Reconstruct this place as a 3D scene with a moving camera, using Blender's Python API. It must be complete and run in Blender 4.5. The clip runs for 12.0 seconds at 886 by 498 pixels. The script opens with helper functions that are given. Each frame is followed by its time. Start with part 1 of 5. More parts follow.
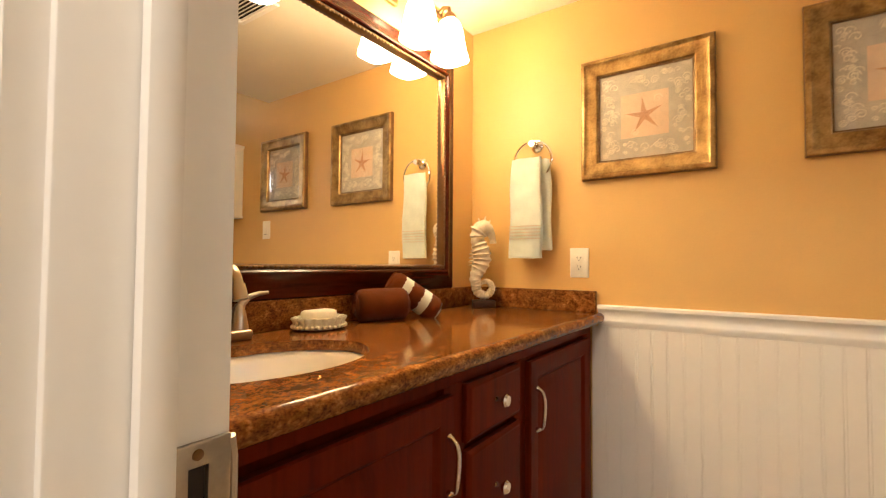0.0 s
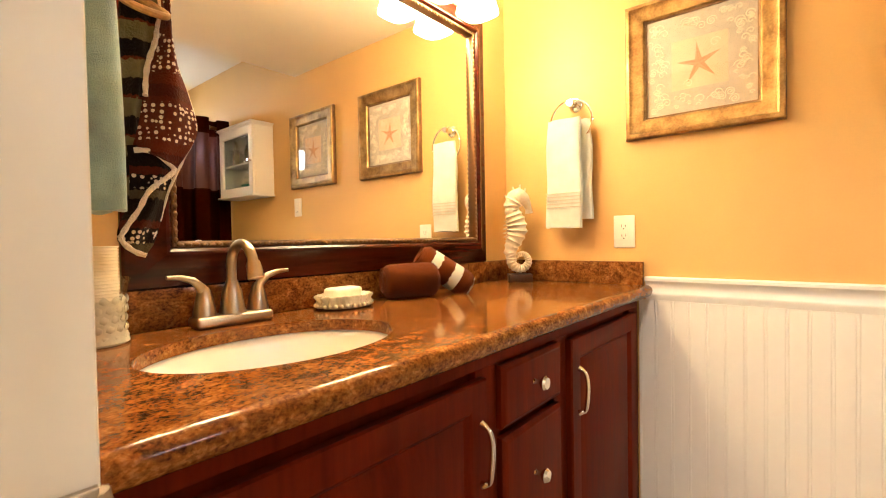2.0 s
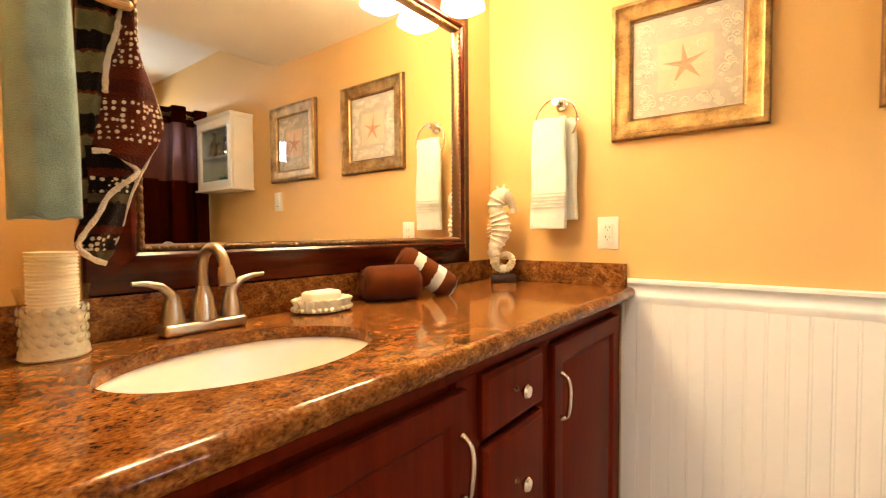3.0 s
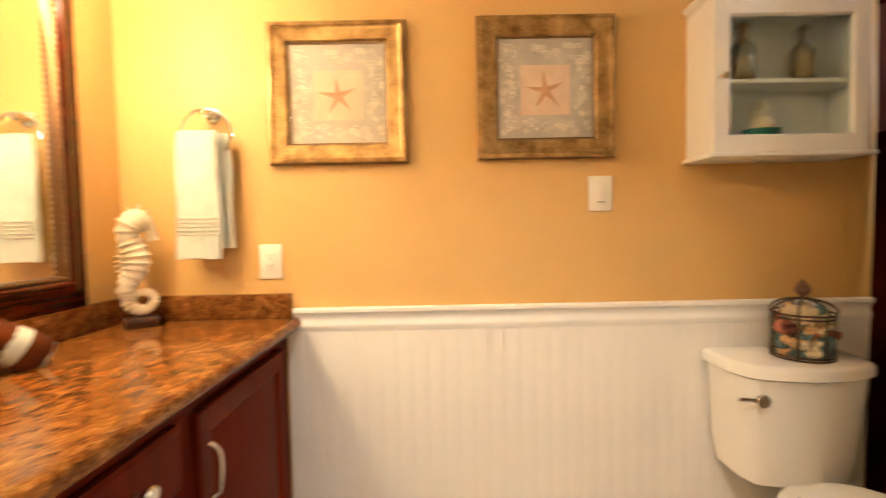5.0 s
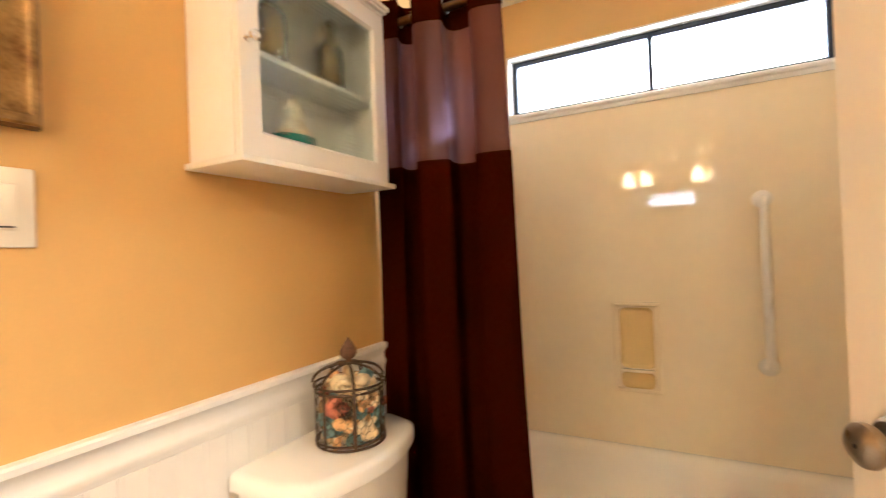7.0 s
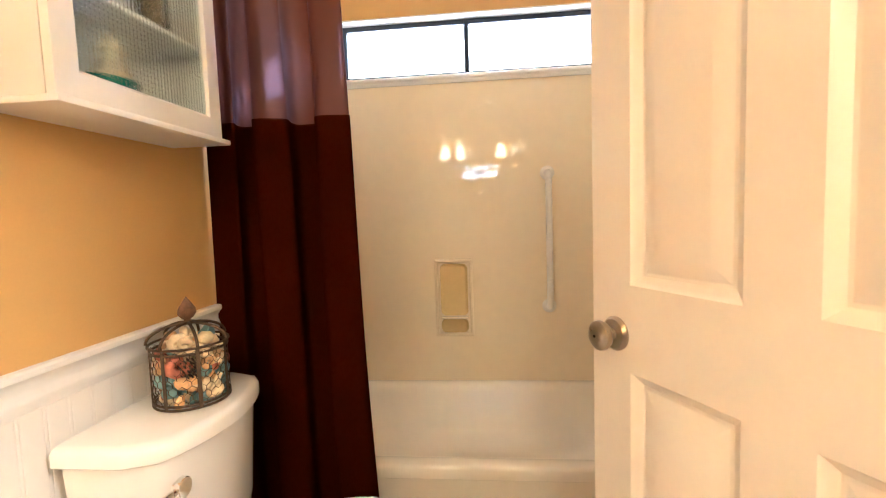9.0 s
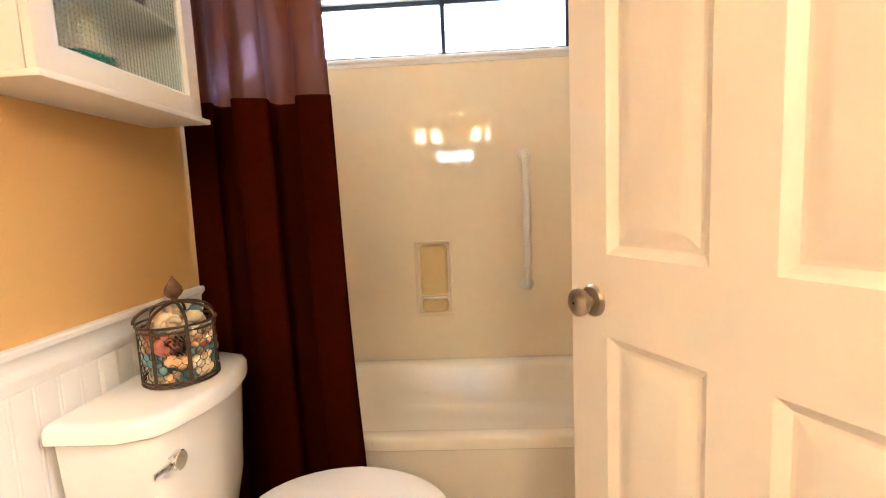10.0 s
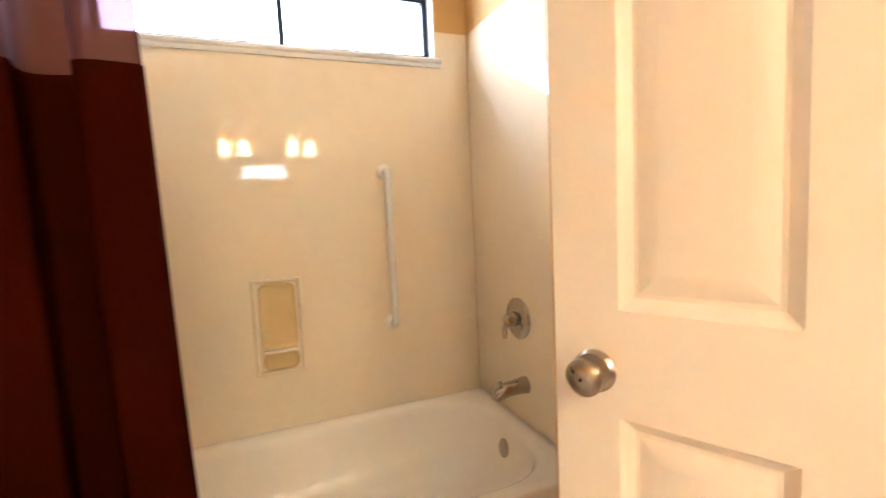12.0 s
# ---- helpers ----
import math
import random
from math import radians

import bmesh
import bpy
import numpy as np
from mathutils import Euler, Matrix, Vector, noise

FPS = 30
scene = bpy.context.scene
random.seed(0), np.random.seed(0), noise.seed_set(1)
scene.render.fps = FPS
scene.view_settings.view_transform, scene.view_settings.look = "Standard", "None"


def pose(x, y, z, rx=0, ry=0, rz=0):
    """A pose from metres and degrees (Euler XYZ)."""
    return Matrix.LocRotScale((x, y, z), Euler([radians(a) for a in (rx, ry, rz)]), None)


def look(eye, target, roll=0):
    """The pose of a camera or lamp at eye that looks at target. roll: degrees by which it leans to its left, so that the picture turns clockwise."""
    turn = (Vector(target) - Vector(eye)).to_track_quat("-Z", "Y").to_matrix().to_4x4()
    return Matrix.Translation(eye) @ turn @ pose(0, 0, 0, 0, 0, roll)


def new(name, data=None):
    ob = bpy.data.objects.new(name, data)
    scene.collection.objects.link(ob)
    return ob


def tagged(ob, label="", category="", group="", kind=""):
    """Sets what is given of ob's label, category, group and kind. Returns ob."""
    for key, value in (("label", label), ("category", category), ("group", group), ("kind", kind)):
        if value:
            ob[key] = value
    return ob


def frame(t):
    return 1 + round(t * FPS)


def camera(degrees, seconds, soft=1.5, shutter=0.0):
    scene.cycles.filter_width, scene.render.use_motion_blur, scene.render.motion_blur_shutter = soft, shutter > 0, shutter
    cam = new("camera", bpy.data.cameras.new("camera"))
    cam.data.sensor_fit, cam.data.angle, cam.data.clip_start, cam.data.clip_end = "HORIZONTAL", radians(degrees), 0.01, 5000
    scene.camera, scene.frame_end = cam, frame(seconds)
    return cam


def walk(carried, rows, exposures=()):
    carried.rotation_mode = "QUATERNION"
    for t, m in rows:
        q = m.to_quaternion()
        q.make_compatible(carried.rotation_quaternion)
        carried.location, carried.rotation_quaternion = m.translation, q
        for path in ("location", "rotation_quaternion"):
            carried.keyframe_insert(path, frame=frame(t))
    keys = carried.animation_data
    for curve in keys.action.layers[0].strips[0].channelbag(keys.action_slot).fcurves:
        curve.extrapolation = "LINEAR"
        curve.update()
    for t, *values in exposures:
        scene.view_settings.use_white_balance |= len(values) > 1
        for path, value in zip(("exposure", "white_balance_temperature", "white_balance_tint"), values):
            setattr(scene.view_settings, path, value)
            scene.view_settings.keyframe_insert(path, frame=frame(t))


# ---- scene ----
cam = camera(88.5, 12.0, soft=1.1, shutter=0.5)
PATH = [
    (0, (1.090, -1.745, 1.069), (-0.060, -0.105, 1.136), 0.4),
    (0.5, (1.065, -1.711, 1.058), (-0.149, -0.121, 1.071), -0.1),
    (1, (1.067, -1.688, 1.048), (-0.19, -0.132, 1.025), -0.3),
    (1.5, (1.065, -1.672, 1.054), (-0.212, -0.133, 1.024), -0.7),
    (2, (1.048, -1.656, 1.061), (-0.229, -0.118, 1.019), -1.0),
    (2.5, (1.029, -1.641, 1.071), (-0.238, -0.095, 1.012), -0.8),
    (4.5, (1.07, -1.571, 1.156), (0.552, 0.359, 1.063), -0.7),
    (5, (1.076, -1.504, 1.174), (1.083, 0.494, 1.087), -1.1),
    (5.5, (1.137, -1.332, 1.162), (1.604, 0.612, 1.153), -1.7),
    (6, (1.229, -1.108, 1.196), (2.2, 0.64, 1.179), -2.4),
    (6.5, (1.321, -0.977, 1.208), (2.751, 0.421, 1.198), -1.5),
    (7, (1.325, -0.845, 1.194), (3.097, 0.083, 1.209), -2.2),
    (7.5, (1.315, -0.8, 1.197), (3.234, -0.237, 1.167), -2.6),
    (9.5, (1.173, -0.838, 1.159), (3.159, -0.681, 0.978), -2.1),
    (10, (1.165, -0.812, 1.152), (3.151, -0.724, 0.932), -2.6),
    (10.5, (1.268, -0.688, 1.152), (3.252, -0.769, 0.911), -2.9),
    (11, (1.355, -0.578, 1.171), (3.317, -0.872, 0.922), -4.1),
    (11.5, (1.464, -0.562, 1.179), (3.39, -1.055, 0.963), -2.9),
    (12, (1.543, -0.614, 1.19), (3.391, -1.358, 1.011), -2.7),
]
walk(cam, [(t, look(eye, target, roll)) for t, eye, target, roll in PATH],
     exposures=[(0.0, 0.0, 6500, 10), (0.5, 0.2, 6500, 10), (1.5, 0.58, 6500, 10), (2.5, 0.65, 6500, 10), (5.0, 0.47, 6400, 10), (6.0, 0.44, 6480, 10), (6.5, 0.75, 6050, 10), (7.0, 1.03, 5800, 10), (7.5, 1.16, 5650, 10), (9.5, 1.17, 5400, 10), (12.0, 1.27, 5400, 10)])


# ---- exposure and light ----
world = bpy.data.worlds.new("sky")
scene.world = world
world.use_nodes = True
_wn = world.node_tree.nodes
_sky = _wn.new("ShaderNodeTexSky")
_sky.sky_type = "NISHITA"
_sky.sun_disc = False
_sky.sun_elevation, _sky.sun_rotation = radians(58), radians(233)
_wn["Background"].inputs["Strength"].default_value = 0.12
world.node_tree.links.new(_sky.outputs[0], _wn["Background"].inputs["Color"])

sun = new("sun", bpy.data.lights.new("sun", "SUN"))
sun.data.energy, sun.data.angle, sun.data.color = 2.5, radians(0.6), (1.0, 0.95, 0.88)
sun.matrix_basis = look((0, 0, 8), (4.0, 3.0, 0))

win_light = new("window_daylight", bpy.data.lights.new("window_daylight", "AREA"))
win_light.data.shape, win_light.data.size, win_light.data.size_y = "RECTANGLE", 0.95, 0.24
win_light.data.energy, win_light.data.color = 6.0, (0.86, 0.92, 1.0)
win_light.matrix_basis = look((3.60, -0.70, 1.97), (2.6, -0.70, 1.75))

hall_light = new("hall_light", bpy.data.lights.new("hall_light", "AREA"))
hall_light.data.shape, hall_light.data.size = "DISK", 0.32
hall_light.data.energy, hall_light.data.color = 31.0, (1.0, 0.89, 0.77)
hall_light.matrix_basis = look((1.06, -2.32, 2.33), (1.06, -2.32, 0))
SHADE_POWER = 34.0


# ---- materials ----
def nodes_of(m):
    t = m.node_tree
    return t, t.nodes, t.links, t.nodes["Principled BSDF"]


def mat(name, color, rough=0.5, metal=0.0, var=0.12, scale=6.0, fine=90.0, bump=0.1, coat=0.0, sheen=0.0, stretch=(1, 1, 1), color2=None, spec=0.5, bump_dist=0.002, rnd=0.0):
    """A surface with variation at two scales, in object space."""
    m = bpy.data.materials.new(name)
    m.use_nodes = True
    t, n, l, b = nodes_of(m)
    tc = n.new("ShaderNodeTexCoord")
    mp = n.new("ShaderNodeMapping")
    mp.inputs["Scale"].default_value = stretch
    l.new(tc.outputs["Object"], mp.inputs["Vector"])
    big, small = n.new("ShaderNodeTexNoise"), n.new("ShaderNodeTexNoise")
    big.inputs["Scale"].default_value, small.inputs["Scale"].default_value = scale, fine
    big.inputs["Detail"].default_value, small.inputs["Detail"].default_value = 4, 3
    l.new(mp.outputs[0], big.inputs["Vector"])
    l.new(mp.outputs[0], small.inputs["Vector"])
    mix = n.new("ShaderNodeMath")
    mix.operation = "MULTIPLY_ADD"
    l.new(small.outputs["Fac"], mix.inputs[0])
    mix.inputs[1].default_value = 0.4
    l.new(big.outputs["Fac"], mix.inputs[2])
    ramp = n.new("ShaderNodeValToRGB")
    lo = color2 or tuple(c * (1 - var) for c in color)
    hi = color if color2 else tuple(min(1, c * (1 + var * 0.6)) for c in color)
    ramp.color_ramp.elements[0].position, ramp.color_ramp.elements[1].position = 0.45, 0.95
    ramp.color_ramp.elements[0].color = (*lo, 1)
    ramp.color_ramp.elements[1].color = (*hi, 1)
    l.new(mix.outputs[0], ramp.inputs[0])
    out = ramp.outputs[0]
    if rnd:
        info = n.new("ShaderNodeObjectInfo")
        hsv = n.new("ShaderNodeHueSaturation")
        mr = n.new("ShaderNodeMapRange")
        mr.inputs["To Min"].default_value, mr.inputs["To Max"].default_value = 1 - rnd, 1 + rnd
        l.new(info.outputs["Random"], mr.inputs["Value"])
        l.new(mr.outputs[0], hsv.inputs["Value"])
        l.new(out, hsv.inputs["Color"])
        out = hsv.outputs[0]
    l.new(out, b.inputs["Base Color"])
    b.inputs["Roughness"].default_value, b.inputs["Metallic"].default_value = rough, metal
    b.inputs["Coat Weight"].default_value, b.inputs["Coat Roughness"].default_value = coat, 0.06
    b.inputs["Sheen Weight"].default_value = sheen
    b.inputs["Specular IOR Level"].default_value = spec
    rr = n.new("ShaderNodeMapRange")
    rr.inputs["To Min"].default_value, rr.inputs["To Max"].default_value = max(0.02, rough * 0.82), min(1, rough * 1.2)
    l.new(big.outputs["Fac"], rr.inputs["Value"])
    l.new(rr.outputs[0], b.inputs["Roughness"])
    if bump:
        bp = n.new("ShaderNodeBump")
        bp.inputs["Strength"].default_value, bp.inputs["Distance"].default_value = bump, bump_dist
        l.new(small.outputs["Fac"], bp.inputs["Height"])
        l.new(bp.outputs[0], b.inputs["Normal"])
    return m


def granite():
    m = bpy.data.materials.new("granite")
    m.use_nodes = True
    t, n, l, b = nodes_of(m)
    tc = n.new("ShaderNodeTexCoord")
    mp = n.new("ShaderNodeMapping")
    mp.inputs["Scale"].default_value = (1.15, 0.80, 1.1)
    mp.inputs["Rotation"].default_value = (0, 0, 0.25)
    l.new(tc.outputs["Object"], mp.inputs["Vector"])
    a, c, v = n.new("ShaderNodeTexNoise"), n.new("ShaderNodeTexNoise"), n.new("ShaderNodeTexVoronoi")
    a.inputs["Scale"].default_value, a.inputs["Detail"].default_value, a.inputs["Distortion"].default_value = 34, 12, 0.5
    a.inputs["Roughness"].default_value = 0.72
    c.inputs["Scale"].default_value, c.inputs["Detail"].default_value = 210, 6
    v.inputs["Scale"].default_value = 170
    for x in (a, c, v):
        l.new(mp.outputs[0], x.inputs["Vector"])
    r1 = n.new("ShaderNodeValToRGB")
    e = r1.color_ramp.elements
    e[0].position, e[0].color = 0.28, (0.045, 0.0130, 0.0040, 1)
    e[1].position, e[1].color = 0.78, (0.45, 0.225, 0.068, 1)
    k = e.new(0.46)
    k.color = (0.160, 0.052, 0.0120, 1)
    k = e.new(0.60)
    k.color = (0.255, 0.098, 0.022, 1)
    add = n.new("ShaderNodeMath")
    add.operation = "MULTIPLY_ADD"
    l.new(c.outputs["Fac"], add.inputs[0])
    add.inputs[1].default_value = 0.80
    sub = n.new("ShaderNodeMath")
    sub.operation = "MULTIPLY_ADD"
    l.new(a.outputs["Fac"], sub.inputs[0])
    sub.inputs[1].default_value, sub.inputs[2].default_value = 1.05, -0.405
    l.new(sub.outputs[0], add.inputs[2])
    l.new(add.outputs[0], r1.inputs[0])
    r2 = n.new("ShaderNodeValToRGB")
    r2.color_ramp.elements[0].position, r2.color_ramp.elements[0].color = 0.50, (1, 1, 1, 1)
    r2.color_ramp.elements[1].position, r2.color_ramp.elements[1].color = 0.68, (0.25, 0.18, 0.15, 1)
    l.new(c.outputs["Fac"], r2.inputs[0])
    mul = n.new("ShaderNodeMix")
    mul.data_type, mul.blend_type = "RGBA", "MULTIPLY"
    mul.inputs["Factor"].default_value = 0.35
    l.new(r1.outputs[0], mul.inputs["A"])
    l.new(r2.outputs[0], mul.inputs["B"])
    mul2 = n.new("ShaderNodeMix")
    mul2.data_type, mul2.blend_type = "RGBA", "OVERLAY"
    mul2.inputs["Factor"].default_value = 0.28
    l.new(mul.outputs["Result"], mul2.inputs["A"])
    l.new(v.outputs["Color"], mul2.inputs["B"])
    bw = n.new("ShaderNodeRGBToBW")
    l.new(v.outputs["Color"], bw.inputs[0])
    l.new(bw.outputs[0], mul2.inputs["B"])
    l.new(mul2.outputs["Result"], b.inputs["Base Color"])
    b.inputs["Roughness"].default_value = 0.10
    b.inputs["Specular IOR Level"].default_value = 0.22
    return m


def wood(name, dark, light, rough=0.32, axis=2, coat=0.25, spec=0.4):
    st = [14.0, 14.0, 14.0]
    st[axis] = 1.2
    return mat(name, light, rough, var=0.3, scale=2.2, fine=9.0, bump=0.08, coat=coat, stretch=tuple(st), color2=dark, bump_dist=0.001, spec=spec)


def thin_glass(name, tint=(1, 1, 1), gloss=0.035):
    """A flat pane: clear, with the gloss of glass."""
    m = bpy.data.materials.new(name)
    m.use_nodes = True
    t, n, l, b = nodes_of(m)
    n.remove(b)
    tr, gl, mx, lw, pw_, fr = n.new("ShaderNodeBsdfTransparent"), n.new("ShaderNodeBsdfGlossy"), n.new("ShaderNodeMixShader"), n.new("ShaderNodeLayerWeight"), n.new("ShaderNodeMath"), n.new("ShaderNodeMath")
    tr.inputs[0].default_value = (*tint, 1)
    gl.inputs["Roughness"].default_value = 0.02
    pw_.operation, fr.operation = "POWER", "MULTIPLY_ADD"
    lw.inputs["Blend"].default_value = 0.5
    pw_.inputs[1].default_value, fr.inputs[1].default_value, fr.inputs[2].default_value = 4.0, 0.75, gloss
    l.new(lw.outputs["Facing"], pw_.inputs[0])
    l.new(pw_.outputs[0], fr.inputs[0])
    l.new(fr.outputs[0], mx.inputs[0])
    l.new(tr.outputs[0], mx.inputs[1])
    l.new(gl.outputs[0], mx.inputs[2])
    l.new(mx.outputs[0], n["Material Output"].inputs[0])
    return m


def cross_reeded(name, pitch):
    """Pressed glass with fine ribs both ways, which bend what stands behind it."""
    m = bpy.data.materials.new(name)
    m.use_nodes = True
    t, n, l, b = nodes_of(m)
    n.remove(b)
    rf, gl, tr, mx, mx2 = n.new("ShaderNodeBsdfRefraction"), n.new("ShaderNodeBsdfGlossy"), n.new("ShaderNodeBsdfTransparent"), n.new("ShaderNodeMixShader"), n.new("ShaderNodeMixShader")
    rf.inputs["IOR"].default_value, rf.inputs["Roughness"].default_value = 1.15, 0.0
    rf.inputs["Color"].default_value = (0.93, 0.97, 0.96, 1)
    tr.inputs["Color"].default_value = (0.93, 0.97, 0.96, 1)
    gl.inputs["Roughness"].default_value = 0.06
    tc, ad, bp = n.new("ShaderNodeTexCoord"), n.new("ShaderNodeMath"), n.new("ShaderNodeBump")
    for way, slot in (("X", 0), ("Z", 1)):
        w = n.new("ShaderNodeTexWave")
        w.bands_direction = way
        w.inputs["Scale"].default_value = 0.314 / pitch
        l.new(tc.outputs["Object"], w.inputs["Vector"])
        l.new(w.outputs["Fac"], ad.inputs[slot])
    bp.inputs["Strength"].default_value, bp.inputs["Distance"].default_value = 0.6, 0.0008
    l.new(ad.outputs[0], bp.inputs["Height"])
    l.new(bp.outputs[0], rf.inputs["Normal"])
    l.new(bp.outputs[0], gl.inputs["Normal"])
    mx.inputs[0].default_value, mx2.inputs[0].default_value = 0.6, 0.02
    l.new(tr.outputs[0], mx.inputs[1])
    l.new(rf.outputs[0], mx.inputs[2])
    l.new(mx.outputs[0], mx2.inputs[1])
    l.new(gl.outputs[0], mx2.inputs[2])
    l.new(mx2.outputs[0], n["Material Output"].inputs[0])
    return m


def emit(name, color, strength):
    m = bpy.data.materials.new(name)
    m.use_nodes = True
    t, n, l, b = nodes_of(m)
    b.inputs["Base Color"].default_value = (0.9, 0.9, 0.88, 1)
    b.inputs["Roughness"].default_value = 0.35
    b.inputs["Emission Color"].default_value = (*color, 1)
    b.inputs["Emission Strength"].default_value = strength
    return m


def stripes(name, colours, period, axis=2, knit=0.0, rough=0.95, sheen=0.05, dots=None):
    """Woven bands along one axis, with a fuzzy pile."""
    m = bpy.data.materials.new(name)
    m.use_nodes = True
    t, n, l, b = nodes_of(m)
    tc, sep = n.new("ShaderNodeTexCoord"), n.new("ShaderNodeSeparateXYZ")
    l.new(tc.outputs["Object"], sep.inputs[0])
    nz = n.new("ShaderNodeTexNoise")
    nz.inputs["Scale"].default_value = 130
    l.new(tc.outputs["Object"], nz.inputs["Vector"])
    jit = n.new("ShaderNodeMath")
    jit.operation = "MULTIPLY_ADD"
    l.new(nz.outputs["Fac"], jit.inputs[0])
    jit.inputs[1].default_value = knit
    l.new(sep.outputs[axis], jit.inputs[2])
    div, frc = n.new("ShaderNodeMath"), n.new("ShaderNodeMath")
    div.operation, frc.operation = "DIVIDE", "FRACT"
    l.new(jit.outputs[0], div.inputs[0])
    div.inputs[1].default_value = period
    l.new(div.outputs[0], frc.inputs[0])
    r = n.new("ShaderNodeValToRGB")
    r.color_ramp.interpolation = "CONSTANT"
    e = r.color_ramp.elements
    e[0].position, e[0].color = colours[0][0], (*colours[0][1], 1)
    e[1].position, e[1].color = colours[1][0], (*colours[1][1], 1)
    for p, c in colours[2:]:
        k = e.new(p)
        k.color = (*c, 1)
    l.new(frc.outputs[0], r.inputs[0])
    out = r.outputs[0]
    if dots:
        vo = n.new("ShaderNodeTexVoronoi")
        vo.inputs["Scale"].default_value, vo.inputs["Randomness"].default_value = 115, 0.5
        l.new(tc.outputs["Object"], vo.inputs["Vector"])
        lt, band, both = n.new("ShaderNodeMath"), n.new("ShaderNodeValToRGB"), n.new("ShaderNodeMath")
        lt.operation, lt.inputs[1].default_value, both.operation = "LESS_THAN", 0.37, "MULTIPLY"
        l.new(vo.outputs["Distance"], lt.inputs[0])
        band.color_ramp.interpolation = "CONSTANT"
        band.color_ramp.elements[0].color, band.color_ramp.elements[1].color = (0, 0, 0, 1), (1, 1, 1, 1)
        band.color_ramp.elements[1].position = dots[0]
        band.color_ramp.elements.new(dots[1]).color = (0, 0, 0, 1)
        l.new(frc.outputs[0], band.inputs[0])
        l.new(lt.outputs[0], both.inputs[0])
        l.new(band.outputs[0], both.inputs[1])
        mxd = n.new("ShaderNodeMix")
        mxd.data_type = "RGBA"
        l.new(both.outputs[0], mxd.inputs["Factor"])
        l.new(out, mxd.inputs["A"])
        mxd.inputs["B"].default_value = (0.66, 0.54, 0.38, 1)
        out = mxd.outputs["Result"]
    l.new(out, b.inputs["Base Color"])
    b.inputs["Roughness"].default_value, b.inputs["Sheen Weight"].default_value = rough, sheen
    b.inputs["Specular IOR Level"].default_value = 0.03
    n2 = n.new("ShaderNodeTexNoise")
    n2.inputs["Scale"].default_value = 320
    l.new(tc.outputs["Object"], n2.inputs["Vector"])
    bp = n.new("ShaderNodeBump")
    bp.inputs["Strength"].default_value, bp.inputs["Distance"].default_value = 0.9, 0.004
    l.new(n2.outputs["Fac"], bp.inputs["Height"])
    l.new(bp.outputs[0], b.inputs["Normal"])
    return m


def sheer(name, color, open_part):
    m = bpy.data.materials.new(name)
    m.use_nodes = True
    t, n, l, b = nodes_of(m)
    b.inputs["Base Color"].default_value = (*color, 1)
    b.inputs["Roughness"].default_value = 0.6
    tr, tl, mx, mx2 = n.new("ShaderNodeBsdfTransparent"), n.new("ShaderNodeBsdfTranslucent"), n.new("ShaderNodeMixShader"), n.new("ShaderNodeMixShader")
    tr.inputs[0].default_value = (0.36, 0.22, 0.30, 1)
    tl.inputs[0].default_value = (*color, 1)
    mx.inputs[0].default_value, mx2.inputs[0].default_value = 0.35, open_part
    l.new(b.outputs[0], mx.inputs[1])
    l.new(tl.outputs[0], mx.inputs[2])
    l.new(mx.outputs[0], mx2.inputs[1])
    l.new(tr.outputs[0], mx2.inputs[2])
    l.new(mx2.outputs[0], n["Material Output"].inputs[0])
    return m


PAINT = mat("gold wall paint", (0.67, 0.41, 0.140), 0.5, var=0.05, scale=3, fine=160, bump=0.12, bump_dist=0.0015)
CEIL = mat("ceiling paint", (0.80, 0.74, 0.62), 0.8, var=0.03, scale=4, fine=120, bump=0.25)
WHITE = mat("white semi-gloss paint", (0.84, 0.82, 0.78), 0.32, var=0.03, scale=5, fine=60, bump=0.03)
WAINSCOT = mat("white beadboard paint", (0.84, 0.81, 0.76), 0.38, var=0.03, scale=4, fine=70, bump=0.04, rnd=0.006)
DOORWHITE = mat("cream door paint", (0.83, 0.74, 0.62), 0.36, var=0.03, scale=5, fine=110, bump=0.05)
HALLPAINT = mat("hall wall paint", (0.74, 0.68, 0.58), 0.7, var=0.04, scale=3, fine=120, bump=0.1)
FLOOR = mat("beige stone floor", (0.42, 0.33, 0.23), 0.35, var=0.25, scale=7, fine=60, bump=0.05)
CHERRY = wood("cherry cabinet wood", (0.076, 0.0071, 0.0017), (0.132, 0.0138, 0.0030), rough=0.42, coat=0.0, spec=0.05)
CHERRY_DARK = wood("dark mahogany frame", (0.022, 0.0030, 0.001), (0.078, 0.0110, 0.0032), rough=0.24, axis=1, coat=0.05, spec=0.2)
GRANITE = granite()
CERAMIC = mat("white ceramic", (0.86, 0.83, 0.77), 0.22, var=0.02, scale=4, fine=30, bump=0.0, coat=0.1)
TOILET = mat("toilet ceramic", (0.86, 0.84, 0.80), 0.10, var=0.02, scale=4, fine=30, bump=0.0, coat=0.5)
ACRYLIC = mat("almond acrylic", (0.89, 0.76, 0.555), 0.02, var=0.05, scale=2, fine=20, bump=0.0, spec=0.30)
TUBWHITE = mat("off-white tub enamel", (0.88, 0.81, 0.70), 0.17, var=0.03, scale=2, fine=20, bump=0.0, spec=0.35)
NICKEL = mat("brushed nickel", (0.44, 0.36, 0.27), 0.29, metal=1, var=0.1, scale=20, fine=300, bump=0.03)
CHROME = mat("chrome", (0.80, 0.79, 0.77), 0.08, metal=1, var=0.05, scale=10, fine=200, bump=0.0)
